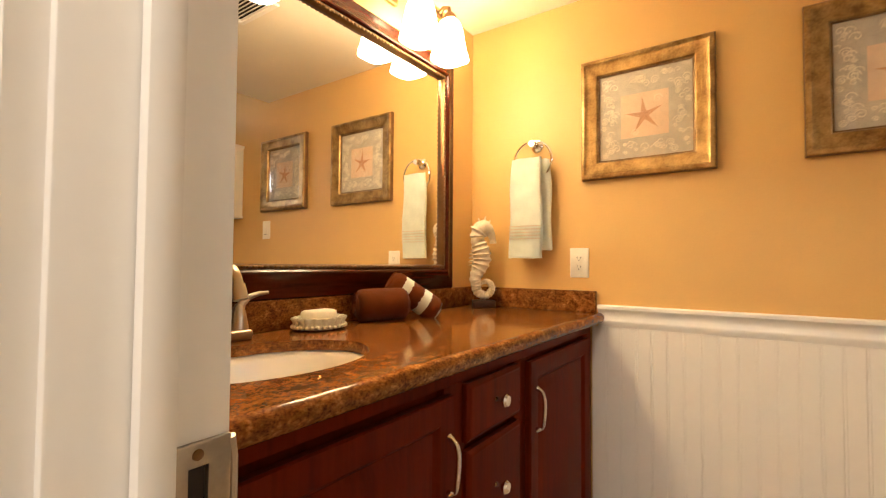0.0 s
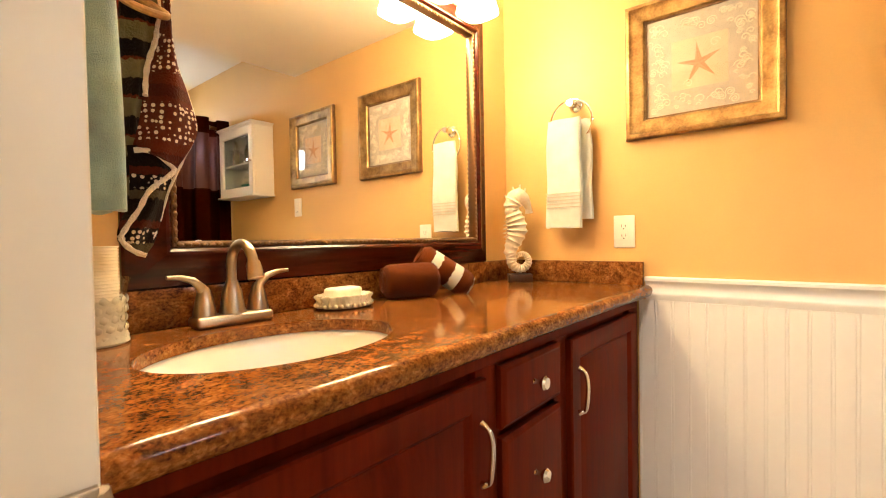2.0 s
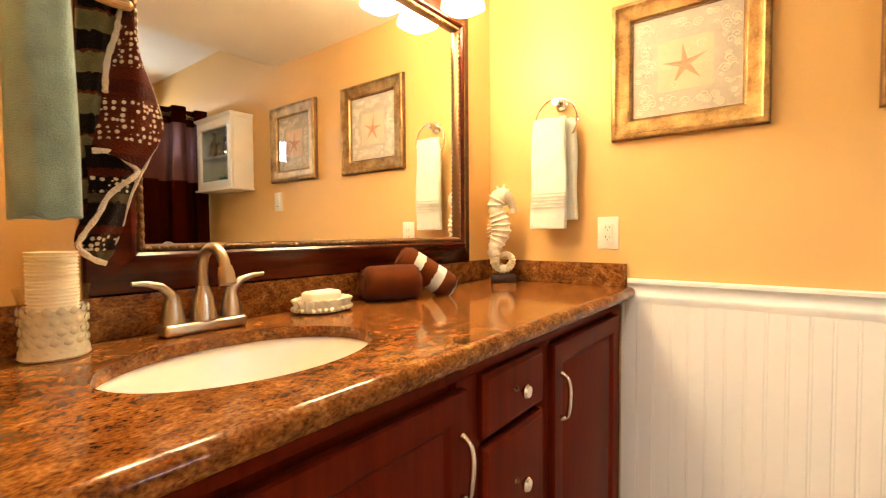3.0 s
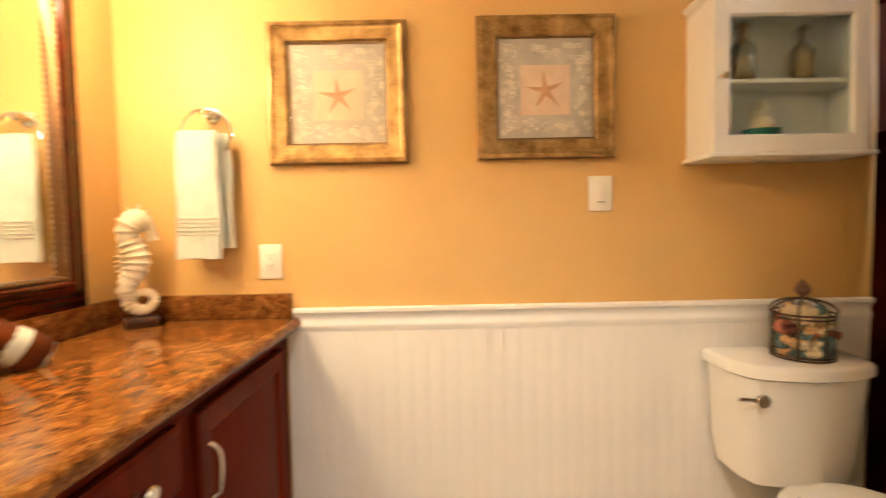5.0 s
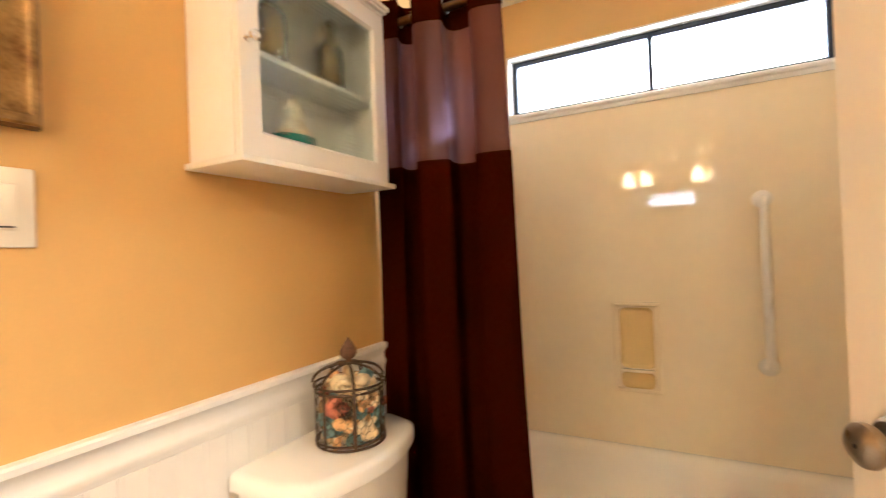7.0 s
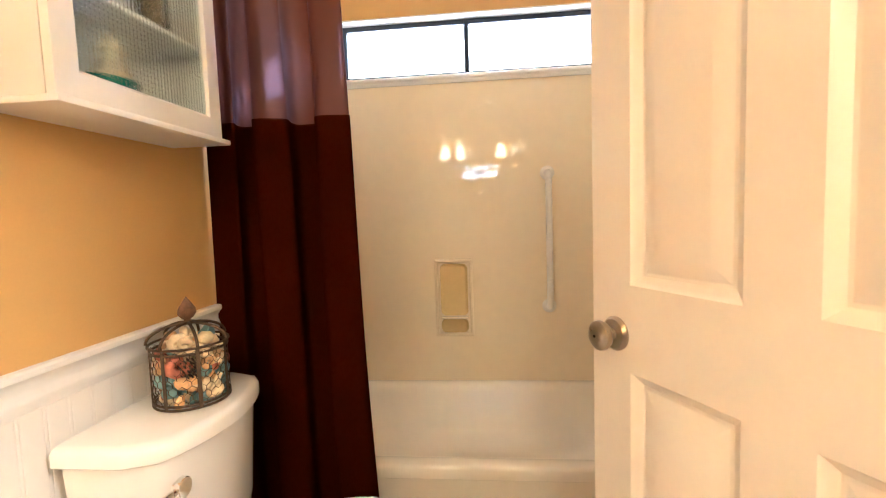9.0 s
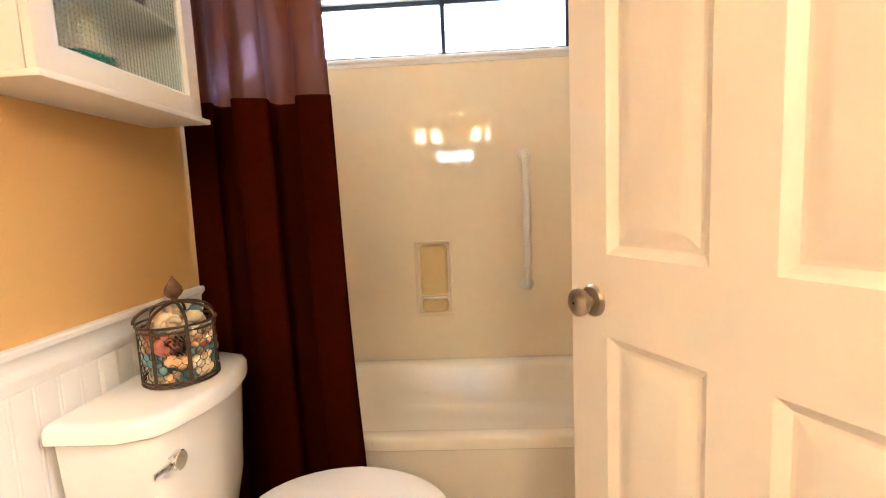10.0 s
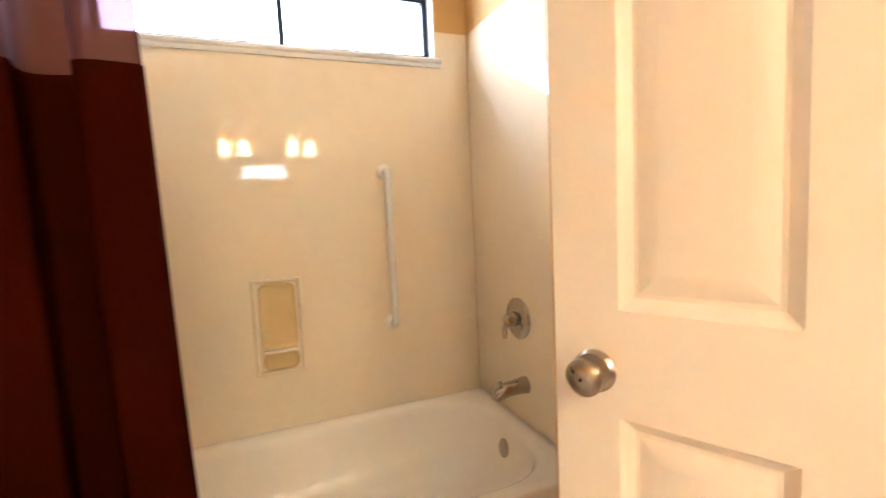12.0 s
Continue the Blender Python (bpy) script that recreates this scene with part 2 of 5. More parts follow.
STEEL = mat("satin chrome", (0.52, 0.48, 0.43), 0.16, metal=1, var=0.08, scale=14, fine=250, bump=0.02)
STRIKE = mat("satin strike steel", (0.45, 0.38, 0.30), 0.38, metal=1, var=0.15, scale=25, fine=300, bump=0.05)
# Near-black for flat plates that stand for the shade inside holes and slots.
PAINTED_HOLE = mat("hole shade as dark colour", (0.02, 0.015, 0.012), 0.9, var=0.1)
BRASS = mat("brass", (0.62, 0.40, 0.15), 0.25, metal=1, var=0.1, scale=12, fine=200, bump=0.02)
BRONZE = mat("bronze", (0.20, 0.11, 0.05), 0.35, metal=1, var=0.2, scale=15, fine=200, bump=0.05)
GOLDFRAME = mat("antique gold leaf", (0.52, 0.34, 0.13), 0.34, metal=0.75, var=0.5, scale=22, fine=160, bump=0.5, color2=(0.17, 0.09, 0.03), stretch=(1, 1, 1))
GOLDEDGE = mat("dark gilt edge", (0.20, 0.11, 0.045), 0.4, metal=0.6, var=0.4, scale=30, fine=200, bump=0.3)
PRINT = mat("grey shell print", (0.62, 0.56, 0.47), 0.8, var=0.3, scale=14, fine=70, bump=0.0, color2=(0.44, 0.40, 0.34))
PRINT_LIGHT = mat("print ornament", (0.82, 0.75, 0.62), 0.8, var=0.12, scale=30, bump=0.0)
PRINT_PINK = mat("pink print square", (0.78, 0.58, 0.42), 0.8, var=0.12, scale=18, fine=80, bump=0.0)
PRINT_STAR = mat("starfish print", (0.60, 0.31, 0.17), 0.8, var=0.25, scale=25, fine=120, bump=0.0)
PLASTIC = mat("ivory plastic", (0.82, 0.76, 0.64), 0.3, var=0.03, scale=8, bump=0.0)
WHITEPLASTIC = mat("white plastic", (0.84, 0.80, 0.73), 0.28, var=0.03, scale=8, bump=0.0)
PALETEAL = mat("pale seafoam terry", (0.74, 0.78, 0.68), 0.95, var=0.14, scale=16, fine=420, bump=0.9, sheen=0.5, bump_dist=0.004)
TEAL = mat("teal terry", (0.24, 0.40, 0.37), 0.95, var=0.4, scale=22, fine=650, bump=1.0, sheen=0.5, bump_dist=0.003)
BROWN_TERRY = mat("chocolate terry", (0.115, 0.026, 0.0045), 0.95, spec=0.03, var=0.3, scale=16, fine=380, bump=1.0, sheen=0.06, bump_dist=0.005)
CREAM_TERRY = mat("cream terry", (0.72, 0.62, 0.48), 0.95, var=0.15, scale=16, fine=380, bump=1.0, sheen=0.4, bump_dist=0.005)
ROLLSTRIPE = stripes("brown and seafoam stripes", [(0.0, (0.115, 0.026, 0.005)), (0.30, (0.66, 0.70, 0.60)), (0.70, (0.115, 0.026, 0.005))], 0.074, axis=0, knit=0.012)
KNIT = stripes("red-brown knit with cream dots", [(0.0, (0.085, 0.014, 0.005)), (0.5, (0.075, 0.012, 0.005)), (0.82, (0.055, 0.010, 0.005))], 0.110, axis=2, knit=0.010, dots=(0.18, 0.74))
KNIT_BAND = stripes("black and olive knit bands", [(0.0, (0.010, 0.006, 0.004)), (0.46, (0.15, 0.125, 0.060)), (0.94, (0.10, 0.02, 0.008))], 0.062, axis=2, knit=0.012)
KNIT_DARK = stripes("black knit with cream dots", [(0.0, (0.012, 0.007, 0.005)), (0.40, (0.085, 0.060, 0.030)), (0.56, (0.012, 0.007, 0.005)), (0.85, (0.070, 0.012, 0.005))], 0.085, axis=2, knit=0.012, dots=(0.58, 0.84))
CURTAIN = mat("chocolate curtain fabric", (0.028, 0.0036, 0.0008), 0.9, var=0.25, scale=3, fine=300, bump=0.2, spec=0.0, stretch=(1, 1, 0.15))
SHEER = sheer("sheer brown voile", (0.085, 0.018, 0.008), 0.13)
SEAHORSE = mat("whitewashed carved wood", (0.80, 0.73, 0.58), 0.6, var=0.2, scale=18, fine=120, bump=0.2, color2=(0.62, 0.49, 0.30))
DARKWOOD = wood("dark wood block", (0.02, 0.008, 0.005), (0.055, 0.02, 0.01))
SOAP = mat("ivory soap", (0.85, 0.78, 0.62), 0.4, var=0.04, scale=12, bump=0.03)
BUBBLE = mat("pearly bubbled glass", (0.66, 0.62, 0.46), 0.14, var=0.2, scale=40, fine=150, bump=0.1, coat=0.6)
PAPERCUP = mat("cream paper cup", (0.92, 0.84, 0.66), 0.5, var=0.05, scale=10, bump=0.02)
RUST = mat("rusty brown iron", (0.17, 0.085, 0.045), 0.6, metal=0.3, var=0.4, scale=60, fine=300, bump=0.3)
WIRE = mat("rusted wire", (0.10, 0.065, 0.04), 0.55, metal=0.7, var=0.4, scale=60, fine=300, bump=0.3)
SHELLS = [mat("cream shell", (0.84, 0.70, 0.46), 0.45, var=0.25, scale=40, fine=200, bump=0.3, rnd=0.15),
          mat("tan shell", (0.68, 0.41, 0.19), 0.45, var=0.35, scale=40, fine=200, bump=0.3, rnd=0.2),
          mat("blue-grey shell", (0.20, 0.36, 0.37), 0.5, var=0.35, scale=40, fine=200, bump=0.3, rnd=0.2),
          mat("rust shell", (0.46, 0.15, 0.09), 0.5, var=0.4, scale=40, fine=200, bump=0.3, rnd=0.2),
          mat("pine brown", (0.05, 0.025, 0.015), 0.7, var=0.4, scale=60, fine=200, bump=0.5)]
MIRROR = bpy.data.materials.new("mirror silver")
MIRROR.use_nodes = True
MIRROR.node_tree.nodes["Principled BSDF"].inputs["Base Color"].default_value = (0.90, 0.90, 0.88, 1)
MIRROR.node_tree.nodes["Principled BSDF"].inputs["Metallic"].default_value = 1.0
MIRROR.node_tree.nodes["Principled BSDF"].inputs["Roughness"].default_value = 0.0
PANE = thin_glass("clear pane")
PANE_WINDOW = thin_glass("window pane")
REEDED = cross_reeded("cross-reeded cabinet glass", 0.010)
BOTTLE = mat("mercury glass", (0.36, 0.29, 0.17), 0.16, metal=0.8, var=0.5, scale=35, fine=120, bump=0.2, color2=(0.16, 0.11, 0.06))
AQUA = mat("aqua glass", (0.008, 0.23, 0.18), 0.08, var=0.3, scale=20, bump=0.0, coat=0.5)
SHADE = emit("lit frosted glass", (1.0, 0.77, 0.45), SHADE_POWER)
DARKMETAL = mat("dark window aluminium", (0.03, 0.035, 0.045), 0.4, metal=0.6, var=0.2, scale=20, bump=0.05)
OUTSIDE = emit("overcast brightness", (0.86, 0.93, 1.0), 13.0)
CAULK = mat("white sill", (0.82, 0.80, 0.76), 0.25, var=0.03, scale=6, bump=0.02)
RAFFIA = mat("raffia", (0.50, 0.27, 0.08), 0.7, var=0.4, scale=40, fine=200, bump=0.4)


# ---- mesh helpers ----
def box(bm, x0, x1, y0, y1, z0, z1, bevel=0.0, seg=2, m=None):
    """A box between two corners, its edges rounded by bevel."""
    xs, ys, zs = sorted((x0, x1)), sorted((y0, y1)), sorted((z0, z1))
    v = [bm.verts.new((x, y, z)) for x in xs for y in ys for z in zs]
    fs = [bm.faces.new([v[i] for i in q]) for q in ((0, 1, 3, 2), (4, 6, 7, 5), (0, 4, 5, 1), (2, 3, 7, 6), (0, 2, 6, 4), (1, 5, 7, 3))]
    if bevel:
        ed = list({e for f in fs for e in f.edges})
        r = bmesh.ops.bevel(bm, geom=ed, offset=bevel, segments=seg, profile=0.5, affect="EDGES")
        v = list({w for f in r["faces"] for w in f.verts} | {w for w in v if w.is_valid})
    if m:
        bmesh.ops.transform(bm, matrix=m, verts=[w for w in v if w.is_valid])
    return bm


def lathe(bm, profile, segs=32, m=None, sx=1.0, sy=1.0, caps=True):
    """A turned shape: profile of (radius, height)."""
    rings = [[bm.verts.new((r * sx * math.cos(2 * math.pi * k / segs), r * sy * math.sin(2 * math.pi * k / segs), z)) for k in range(segs)] for r, z in profile]
    for a, b in zip(rings, rings[1:]):
        for k in range(segs):
            bm.faces.new((a[k], a[(k + 1) % segs], b[(k + 1) % segs], b[k]))
    if caps:
        bm.faces.new(list(reversed(rings[0])))
        bm.faces.new(rings[-1])
    if m:
        bmesh.ops.transform(bm, matrix=m, verts=[v for r in rings for v in r])
    return bm


def tube(bm, pts, rad, segs=12, closed=False):
    """A round bar along points; rad is one radius or one for each point."""
    pts = [Vector(p) for p in pts]
    n = len(pts)
    rads = rad if isinstance(rad, (list, tuple)) else [rad] * n
    rings, up = [], None
    for i, p in enumerate(pts):
        a = pts[(i - 1) % n] if closed or i else p
        b = pts[(i + 1) % n] if closed or i < n - 1 else p
        d = (b - a).normalized()
        if up is None:
            up = d.orthogonal().normalized()
        up = (up - d * up.dot(d)).normalized()
        side = d.cross(up)
        rings.append([bm.verts.new(p + rads[i] * (math.cos(2 * math.pi * k / segs) * up + math.sin(2 * math.pi * k / segs) * side)) for k in range(segs)])
    pairs = list(zip(rings, rings[1:])) + ([(rings[-1], rings[0])] if closed else [])
    for a, b in pairs:
        for k in range(segs):
            bm.faces.new((a[k], a[(k + 1) % segs], b[(k + 1) % segs], b[k]))
    if not closed:
        bm.faces.new(list(reversed(rings[0])))
        bm.faces.new(rings[-1])
    return bm


def sweep(bm, profile, path):
    """A profile of (out, up) carried through stations; each station maps (out, up) to a point."""
    rings = [[bm.verts.new(st(o, u)) for o, u in profile] for st in path]
    k = len(profile)
    for a, b in zip(rings, rings[1:]):
        for i in range(k):
            bm.faces.new((a[i], a[(i + 1) % k], b[(i + 1) % k], b[i]))
    if path[0] is not path[-1]:
        bm.faces.new(list(reversed(rings[0])))
        bm.faces.new(rings[-1])
    return bm


def ring_frame(bm, profile, plane, u0, u1, v0, v1):
    """A mitred frame: profile of (in from the edge, proud); plane maps (u, v, proud) to a point."""
    rings = []
    for cu, cv, su, sv in ((u0, v0, 1, 1), (u1, v0, -1, 1), (u1, v1, -1, -1), (u0, v1, 1, -1)):
        rings.append([bm.verts.new(plane(cu + su * i, cv + sv * i, p)) for i, p in profile])
    k = len(profile)
    for a in range(4):
        for i in range(k):
            bm.faces.new((rings[a][i], rings[a][(i + 1) % k], rings[(a + 1) % 4][(i + 1) % k], rings[(a + 1) % 4][i]))
    return bm


def finish(bm, smooth=35.0):
    bmesh.ops.recalc_face_normals(bm, faces=bm.faces)
    for f in bm.faces:
        f.smooth = True
    lim = radians(smooth)
    for e in bm.edges:
        if len(e.link_faces) == 2 and e.calc_face_angle(0) > lim:
            e.smooth = False


def mesh_of(name, bm, material, smooth=35.0):
    finish(bm, smooth)
    me = bpy.data.meshes.new(name)
    bm.to_mesh(me)
    bm.free()
    for m in material if isinstance(material, (list, tuple)) else [material]:
        me.materials.append(m)
    return me


def part(name, bm, material, parent, label="", smooth=35.0):
    ob = new(name, mesh_of(name, bm, material, smooth))
    ob.parent = parent
    if parent.type == "EMPTY":
        ob.matrix_parent_inverse = parent.matrix_basis.inverted()
    return tagged(ob, label=label)


def piece(name, me, parent, at):
    ob = new(name, me)
    ob.parent = parent
    ob.location = at
    return ob


def thing(name, at, label, category, group=""):
    ob = new(name)
    ob.empty_display_size = 0.1
    ob.matrix_basis = Matrix.Translation(at)
    return tagged(ob, label=label, category=category, group=group)


def solid(name, bm, material, label, category, group="", smooth=35.0):
    return tagged(new(name, mesh_of(name, bm, material, smooth)), label=label, category=category, group=group)


def structure(name, bm, material, label="", smooth=35.0):
    return tagged(new(name, mesh_of(name, bm, material, smooth)), label=label, category=name.split("_")[0], kind="structure")


def B():
    return bmesh.new()


# ---- the room ----
XM, XE, YS, YT = 0.025, 3.442, -1.612, -1.535     # mirror wall, tub wall face, door wall, tub end wall
LOW, HIGH, STEP = 2.112, 2.385, 1.61              # lower and upper ceiling, and where it steps
DX0, DX1 = 0.868, 1.505                           # doorway
YR = -1.385                                       # its face beside the tub
YH = -1.686                                       # hall side of the door wall
ZC = 0.892                                        # counter top

structure("floor", box(B(), -0.12, XE + 0.14, YH, 0.12, -0.1, 0.0), FLOOR, "beige stone tiled bathroom floor")
structure("wall_west", box(B(), -0.12, XM, YS, 0.12, 0, 2.5), PAINT, "gold painted wall behind the vanity")
structure("wall_north", box(B(), XM, 3.70, 0.0, 0.12, 0, 2.5), PAINT, "gold painted wall with framed pictures")
bm = B()
WY0, WY1, WZ0, WZ1 = -1.385, -0.125, 1.835, 2.125
for y0, y1, z0, z1 in ((-1.70, WY0, 0, 2.5), (WY1, 0.0, 0, 2.5), (WY0, WY1, 0, WZ0), (WY0, WY1, WZ1, 2.5)):
    box(bm, XE + 0.012, XE + 0.14, y0, y1, z0, z1)
structure("wall_east", bm, PAINT, "gold painted wall above the tub with a window")
bm = B()
box(bm, -0.12, DX0 - 0.02, YH, YS, 0, 2.5)
box(bm, DX0 - 0.02, DX1 + 0.02, YH, YS, 2.06, 2.5)
box(bm, DX1 + 0.02, 2.63, YH, YR, 0, 2.5)
box(bm, 2.63, XE + 0.012, YH, YT - 0.012, 0, 2.5)
structure("wall_south", bm, PAINT, "gold painted wall with the doorway")
bm = B()
box(bm, XM, STEP, YS, 0, LOW, 2.5)
box(bm, STEP, XE + 0.012, YT - 0.012, 0, HIGH, 2.5)
structure("ceiling", bm, CEIL, "cream ceiling, lower over the vanity")
bm = B()
box(bm, -0.9, -0.8, -3.4, YH, 0, 2.5)
box(bm, 3.0, 3.1, -3.4, YH, 0, 2.5)
box(bm, -0.9, 3.1, -3.5, -3.4, 0, 2.5)
structure("wall_hall", bm, HALLPAINT, "cream hallway walls")
structure("ceiling_hall", box(B(), -0.9, 3.1, -3.4, YH, 2.4, 2.5), CEIL, "white hallway ceiling")
structure("floor_hall", box(B(), -0.9, 3.1, -3.5, YH, -0.1, 0.0), FLOOR, "hallway floor")

# doorway: jambs with stops, casing on the hall side
bm = B()
for x, s, y1, y2, y3 in ((DX0, 1, YS - 0.003, -1.662, -1.644), (DX1, -1, YR + 0.006, -1.445, -1.414)):
    box(bm, x - 0.02 * s, x, YH - 0.004, y1, 0, 2.04, 0.002)
    box(bm, x, x + 0.011 * s, y2, y3, 0, 2.04, 0.005)
box(bm, DX0, DX1, YH - 0.004, YS - 0.003, 2.04, 2.06)
jamb = structure("door_jamb", bm, WHITE, "white painted door jamb with a stop")
jamb["category"] = "door frame"
bm = B()
prof = [(0, 0), (0, 0.014), (0.006, 0.017), (0.016, 0.017), (0.022, 0.013), (0.045, 0.011), (0.057, 0.006), (0.060, 0)]
for x, s in ((DX0 - 0.006, -1), (DX1 + 0.006, 1)):
    sweep(bm, prof, [lambda o, u, z=z, x=x, s=s: Vector((x + s * o, YH - 0.0035 - u, z)) for z in (0, 2.06)])
structure("trim_hall", bm, WHITE, "white moulded door casing")
strike = thing("strike_plate", (DX0, YS - 0.02, 0.915), "satin steel strike plate screwed to the jamb", "strike plate")
SY, SZ = YS - 0.020, 0.953
bm = B()
ring_frame(bm, [(0, 0.0005), (0, 0.003), (0.001, 0.0035), (0.0112, 0.0035), (0.0117, 0.0005)], lambda u, v, p: Vector((DX0 + p, u, v)), SY - 0.0165, SY + 0.0155, SZ - 0.031, SZ + 0.031)
part("plate", bm, STRIKE, strike)
part("lip", tube(B(), [(DX0 + 0.0012, SY + 0.0160, SZ - 0.029), (DX0 + 0.0, SY + 0.0182, SZ - 0.018), (DX0 + 0.0, SY + 0.0182, SZ + 0.018), (DX0 + 0.0012, SY + 0.0160, SZ + 0.029)], 0.0028, 10), STRIKE, strike)
# Thin dark plate: the latch hole's shade is in its colour.
part("hole", box(B(), DX0 + 0.0003, DX0 + 0.0008, SY - 0.008, SY + 0.008, SZ - 0.021, SZ + 0.021), PAINTED_HOLE, strike, "dark latch hole")
for dz in (-0.0255, 0.0255):
    part("screw", lathe(B(), [(0.0029, 0), (0.0026, 0.0008), (0.0008, 0.0003)], 12, Matrix.Translation((DX0 + 0.0033, SY - 0.001, SZ + dz)) @ pose(0, 0, 0, 0, 90, 0)), BRONZE, strike)

# chair rail and beadboard
RX0, RX1 = 0.585, 2.50
prof = [(0, 0.842), (0.009, 0.842), (0.011, 0.851), (0.015, 0.861), (0.014, 0.869), (0.009, 0.879), (0.009, 0.892), (0.016, 0.902), (0.022, 0.908), (0.022, 0.918), (0.018, 0.922), (0, 0.922)]
structure("chair_rail", sweep(B(), prof, [lambda o, u, x=x: Vector((x, -o, u)) for x in (RX0, RX1)]), WHITE, "white moulded chair rail")["category"] = "trim"
structure("baseboard", box(B(), RX0, RX1, -0.014, 0, 0, 0.11, 0.004), WHITE, "white baseboard")
wains = structure("beadboard", box(B(), 0.56, RX1, -0.003, 0, 0.11, 0.842), WAINSCOT, "white painted beadboard wainscot")
wains["category"] = "wainscot"
n_pl = 38
pw = (RX1 - 0.562) / n_pl
bm = B()
w = pw - 0.0005
plank_prof = [(0, 0), (0, 0.0050), (0.0015, 0.0059), (0.0045, 0.0063), (0.0070, 0.0059), (0.0082, 0.0049), (0.0094, 0.0057), (0.0110, 0.0060), (w - 0.0012, 0.0060), (w, 0.0052), (w, 0)]
sweep(bm, plank_prof, [lambda o, u, z=z: Vector((o, -u, z)) for z in (0.0, 0.7315)])
plank_mesh = mesh_of("plank", bm, WAINSCOT, 14)
for k in range(n_pl):
    piece("plank", plank_mesh, wains, (0.562 + k * pw, -0.003, 0.11))

# tub surround panels
surround = structure("tub_surround", box(B(), XE, XE + 0.012, YT, 0.0, 0.30, WZ0 - 0.03), ACRYLIC, "glossy almond acrylic tub surround")
surround["category"] = "wall panel"
part("end_panel", box(B(), 2.64, XE - 0.0005, YT - 0.012, YT, 0.30, 1.952, 0.004), ACRYLIC, surround)
for y0, y1 in ((YT, WY0), (WY1, 0.0)):
    part("side_panel", box(B(), XE, XE + 0.012, y0, y1, WZ0 - 0.03, 1.952), ACRYLIC, surround)
part("end_panel", box(B(), 2.64, XE - 0.0005, -0.012, -0.0003, 0.30, 1.952, 0.004), ACRYLIC, surround)

# window
win = tagged(new("window_1", mesh_of("window_1", ring_frame(B(), [(0, -0.002), (0, 0.09), (-0.008, 0.09), (-0.008, -0.002)], lambda u, v, p: Vector((XE + p, u, v)), WY0 + 0.008, WY1 - 0.008, WZ0 + 0.008, WZ1 - 0.008), CAULK)), "high wide sliding window over the tub", "window", kind="structure")
fx = XE + 0.075
part("window_frame", ring_frame(B(), [(0, -0.012), (0, 0.016), (0.024, 0.016), (0.024, -0.012)], lambda u, v, p: Vector((fx - p, u, v)), WY0 + 0.009, WY1 - 0.009, WZ0 + 0.009, WZ1 - 0.009), DARKMETAL, win, "dark aluminium frame")
part("mullion", box(B(), fx - 0.02, fx + 0.008, -0.768, -0.744, WZ0 + 0.01, WZ1 - 0.01, 0.002), DARKMETAL, win)
for y0, y1 in ((WY0 + 0.02, -0.762), (-0.75, WY1 - 0.02)):
    p = part("pane", box(B(), fx - 0.002, fx + 0.002, y0, y1, WZ0 + 0.02, WZ1 - 0.02), PANE_WINDOW, win)
    p.visible_shadow = False
prof = [(-0.004, -0.036), (0.008, -0.036), (0.012, -0.028), (0.012, -0.020), (0.020, -0.014), (0.022, -0.004), (0.018, 0.0), (-0.004, 0.0)]
part("window_sill", sweep(B(), prof, [lambda o, u, y=y: Vector((XE - o, y, WZ0 + u)) for y in (WY0 - 0.02, WY1 + 0.02)]), CAULK, win, "moulded white sill")
structure("backdrop", box(B(), 5.2, 5.25, -2.5, 0.95, 0.6, 6.0), OUTSIDE, "bright overcast sky outside the window")

# ---- bathtub ----
tub = thing("bathtub", (3.05, -0.77, 0), "off-white alcove bathtub with a rounded rim", "bathtub")
TX0, TX1, TY0, TY1, TZ = 2.645, XE - 0.001, YT + 0.001, -0.013, 0.335


def rrect(cx, cy, hx, hy, r, z, n=8):
    out = []
    for sx, sy, a0 in ((1, 1, 0), (-1, 1, 90), (-1, -1, 180), (1, -1, 270)):
        for k in range(n + 1):
            a = radians(a0 + 90 * k / n)
            out.append((cx + sx * (hx - r) + r * math.cos(a), cy + sy * (hy - r) + r * math.sin(a), z))
    return out


cx, cy, hx, hy = (TX0 + TX1) / 2, (TY0 + TY1) / 2, (TX1 - TX0) / 2, (TY1 - TY0) / 2
loops = [rrect(cx + 0.015, cy, hx - 0.015, hy, 0.004, 0.0), rrect(cx + 0.012, cy, hx - 0.012, hy, 0.004, TZ - 0.06), rrect(cx, cy, hx, hy, 0.006, TZ - 0.045), rrect(cx, cy, hx, hy, 0.008, TZ - 0.012),
         rrect(cx, cy, hx - 0.004, hy - 0.001, 0.010, TZ - 0.003), rrect(cx, cy, hx - 0.012, hy - 0.004, 0.012, TZ),
         rrect(cx, cy - 0.014, hx - 0.058, hy - 0.060, 0.22, TZ), rrect(cx, cy - 0.014, hx - 0.070, hy - 0.074, 0.215, TZ - 0.008), rrect(cx, cy - 0.016, hx - 0.080, hy - 0.088, 0.21, TZ - 0.030),
         rrect(cx, cy - 0.025, hx - 0.105, hy - 0.125, 0.20, 0.14), rrect(cx, cy - 0.02, hx - 0.14, hy - 0.20, 0.18, 0.075), rrect(cx, cy - 0.02, hx - 0.20, hy - 0.27, 0.14, 0.055)]
bm = B()
rings = [[bm.verts.new(p) for p in lp] for lp in loops]
for a, b in zip(rings, rings[1:]):
    for k in range(len(a)):
        bm.faces.new((a[k], a[(k + 1) % len(a)], b[(k + 1) % len(a)], b[k]))
bm.faces.new(rings[-1])
part("basin", bm, TUBWHITE, tub, smooth=50)
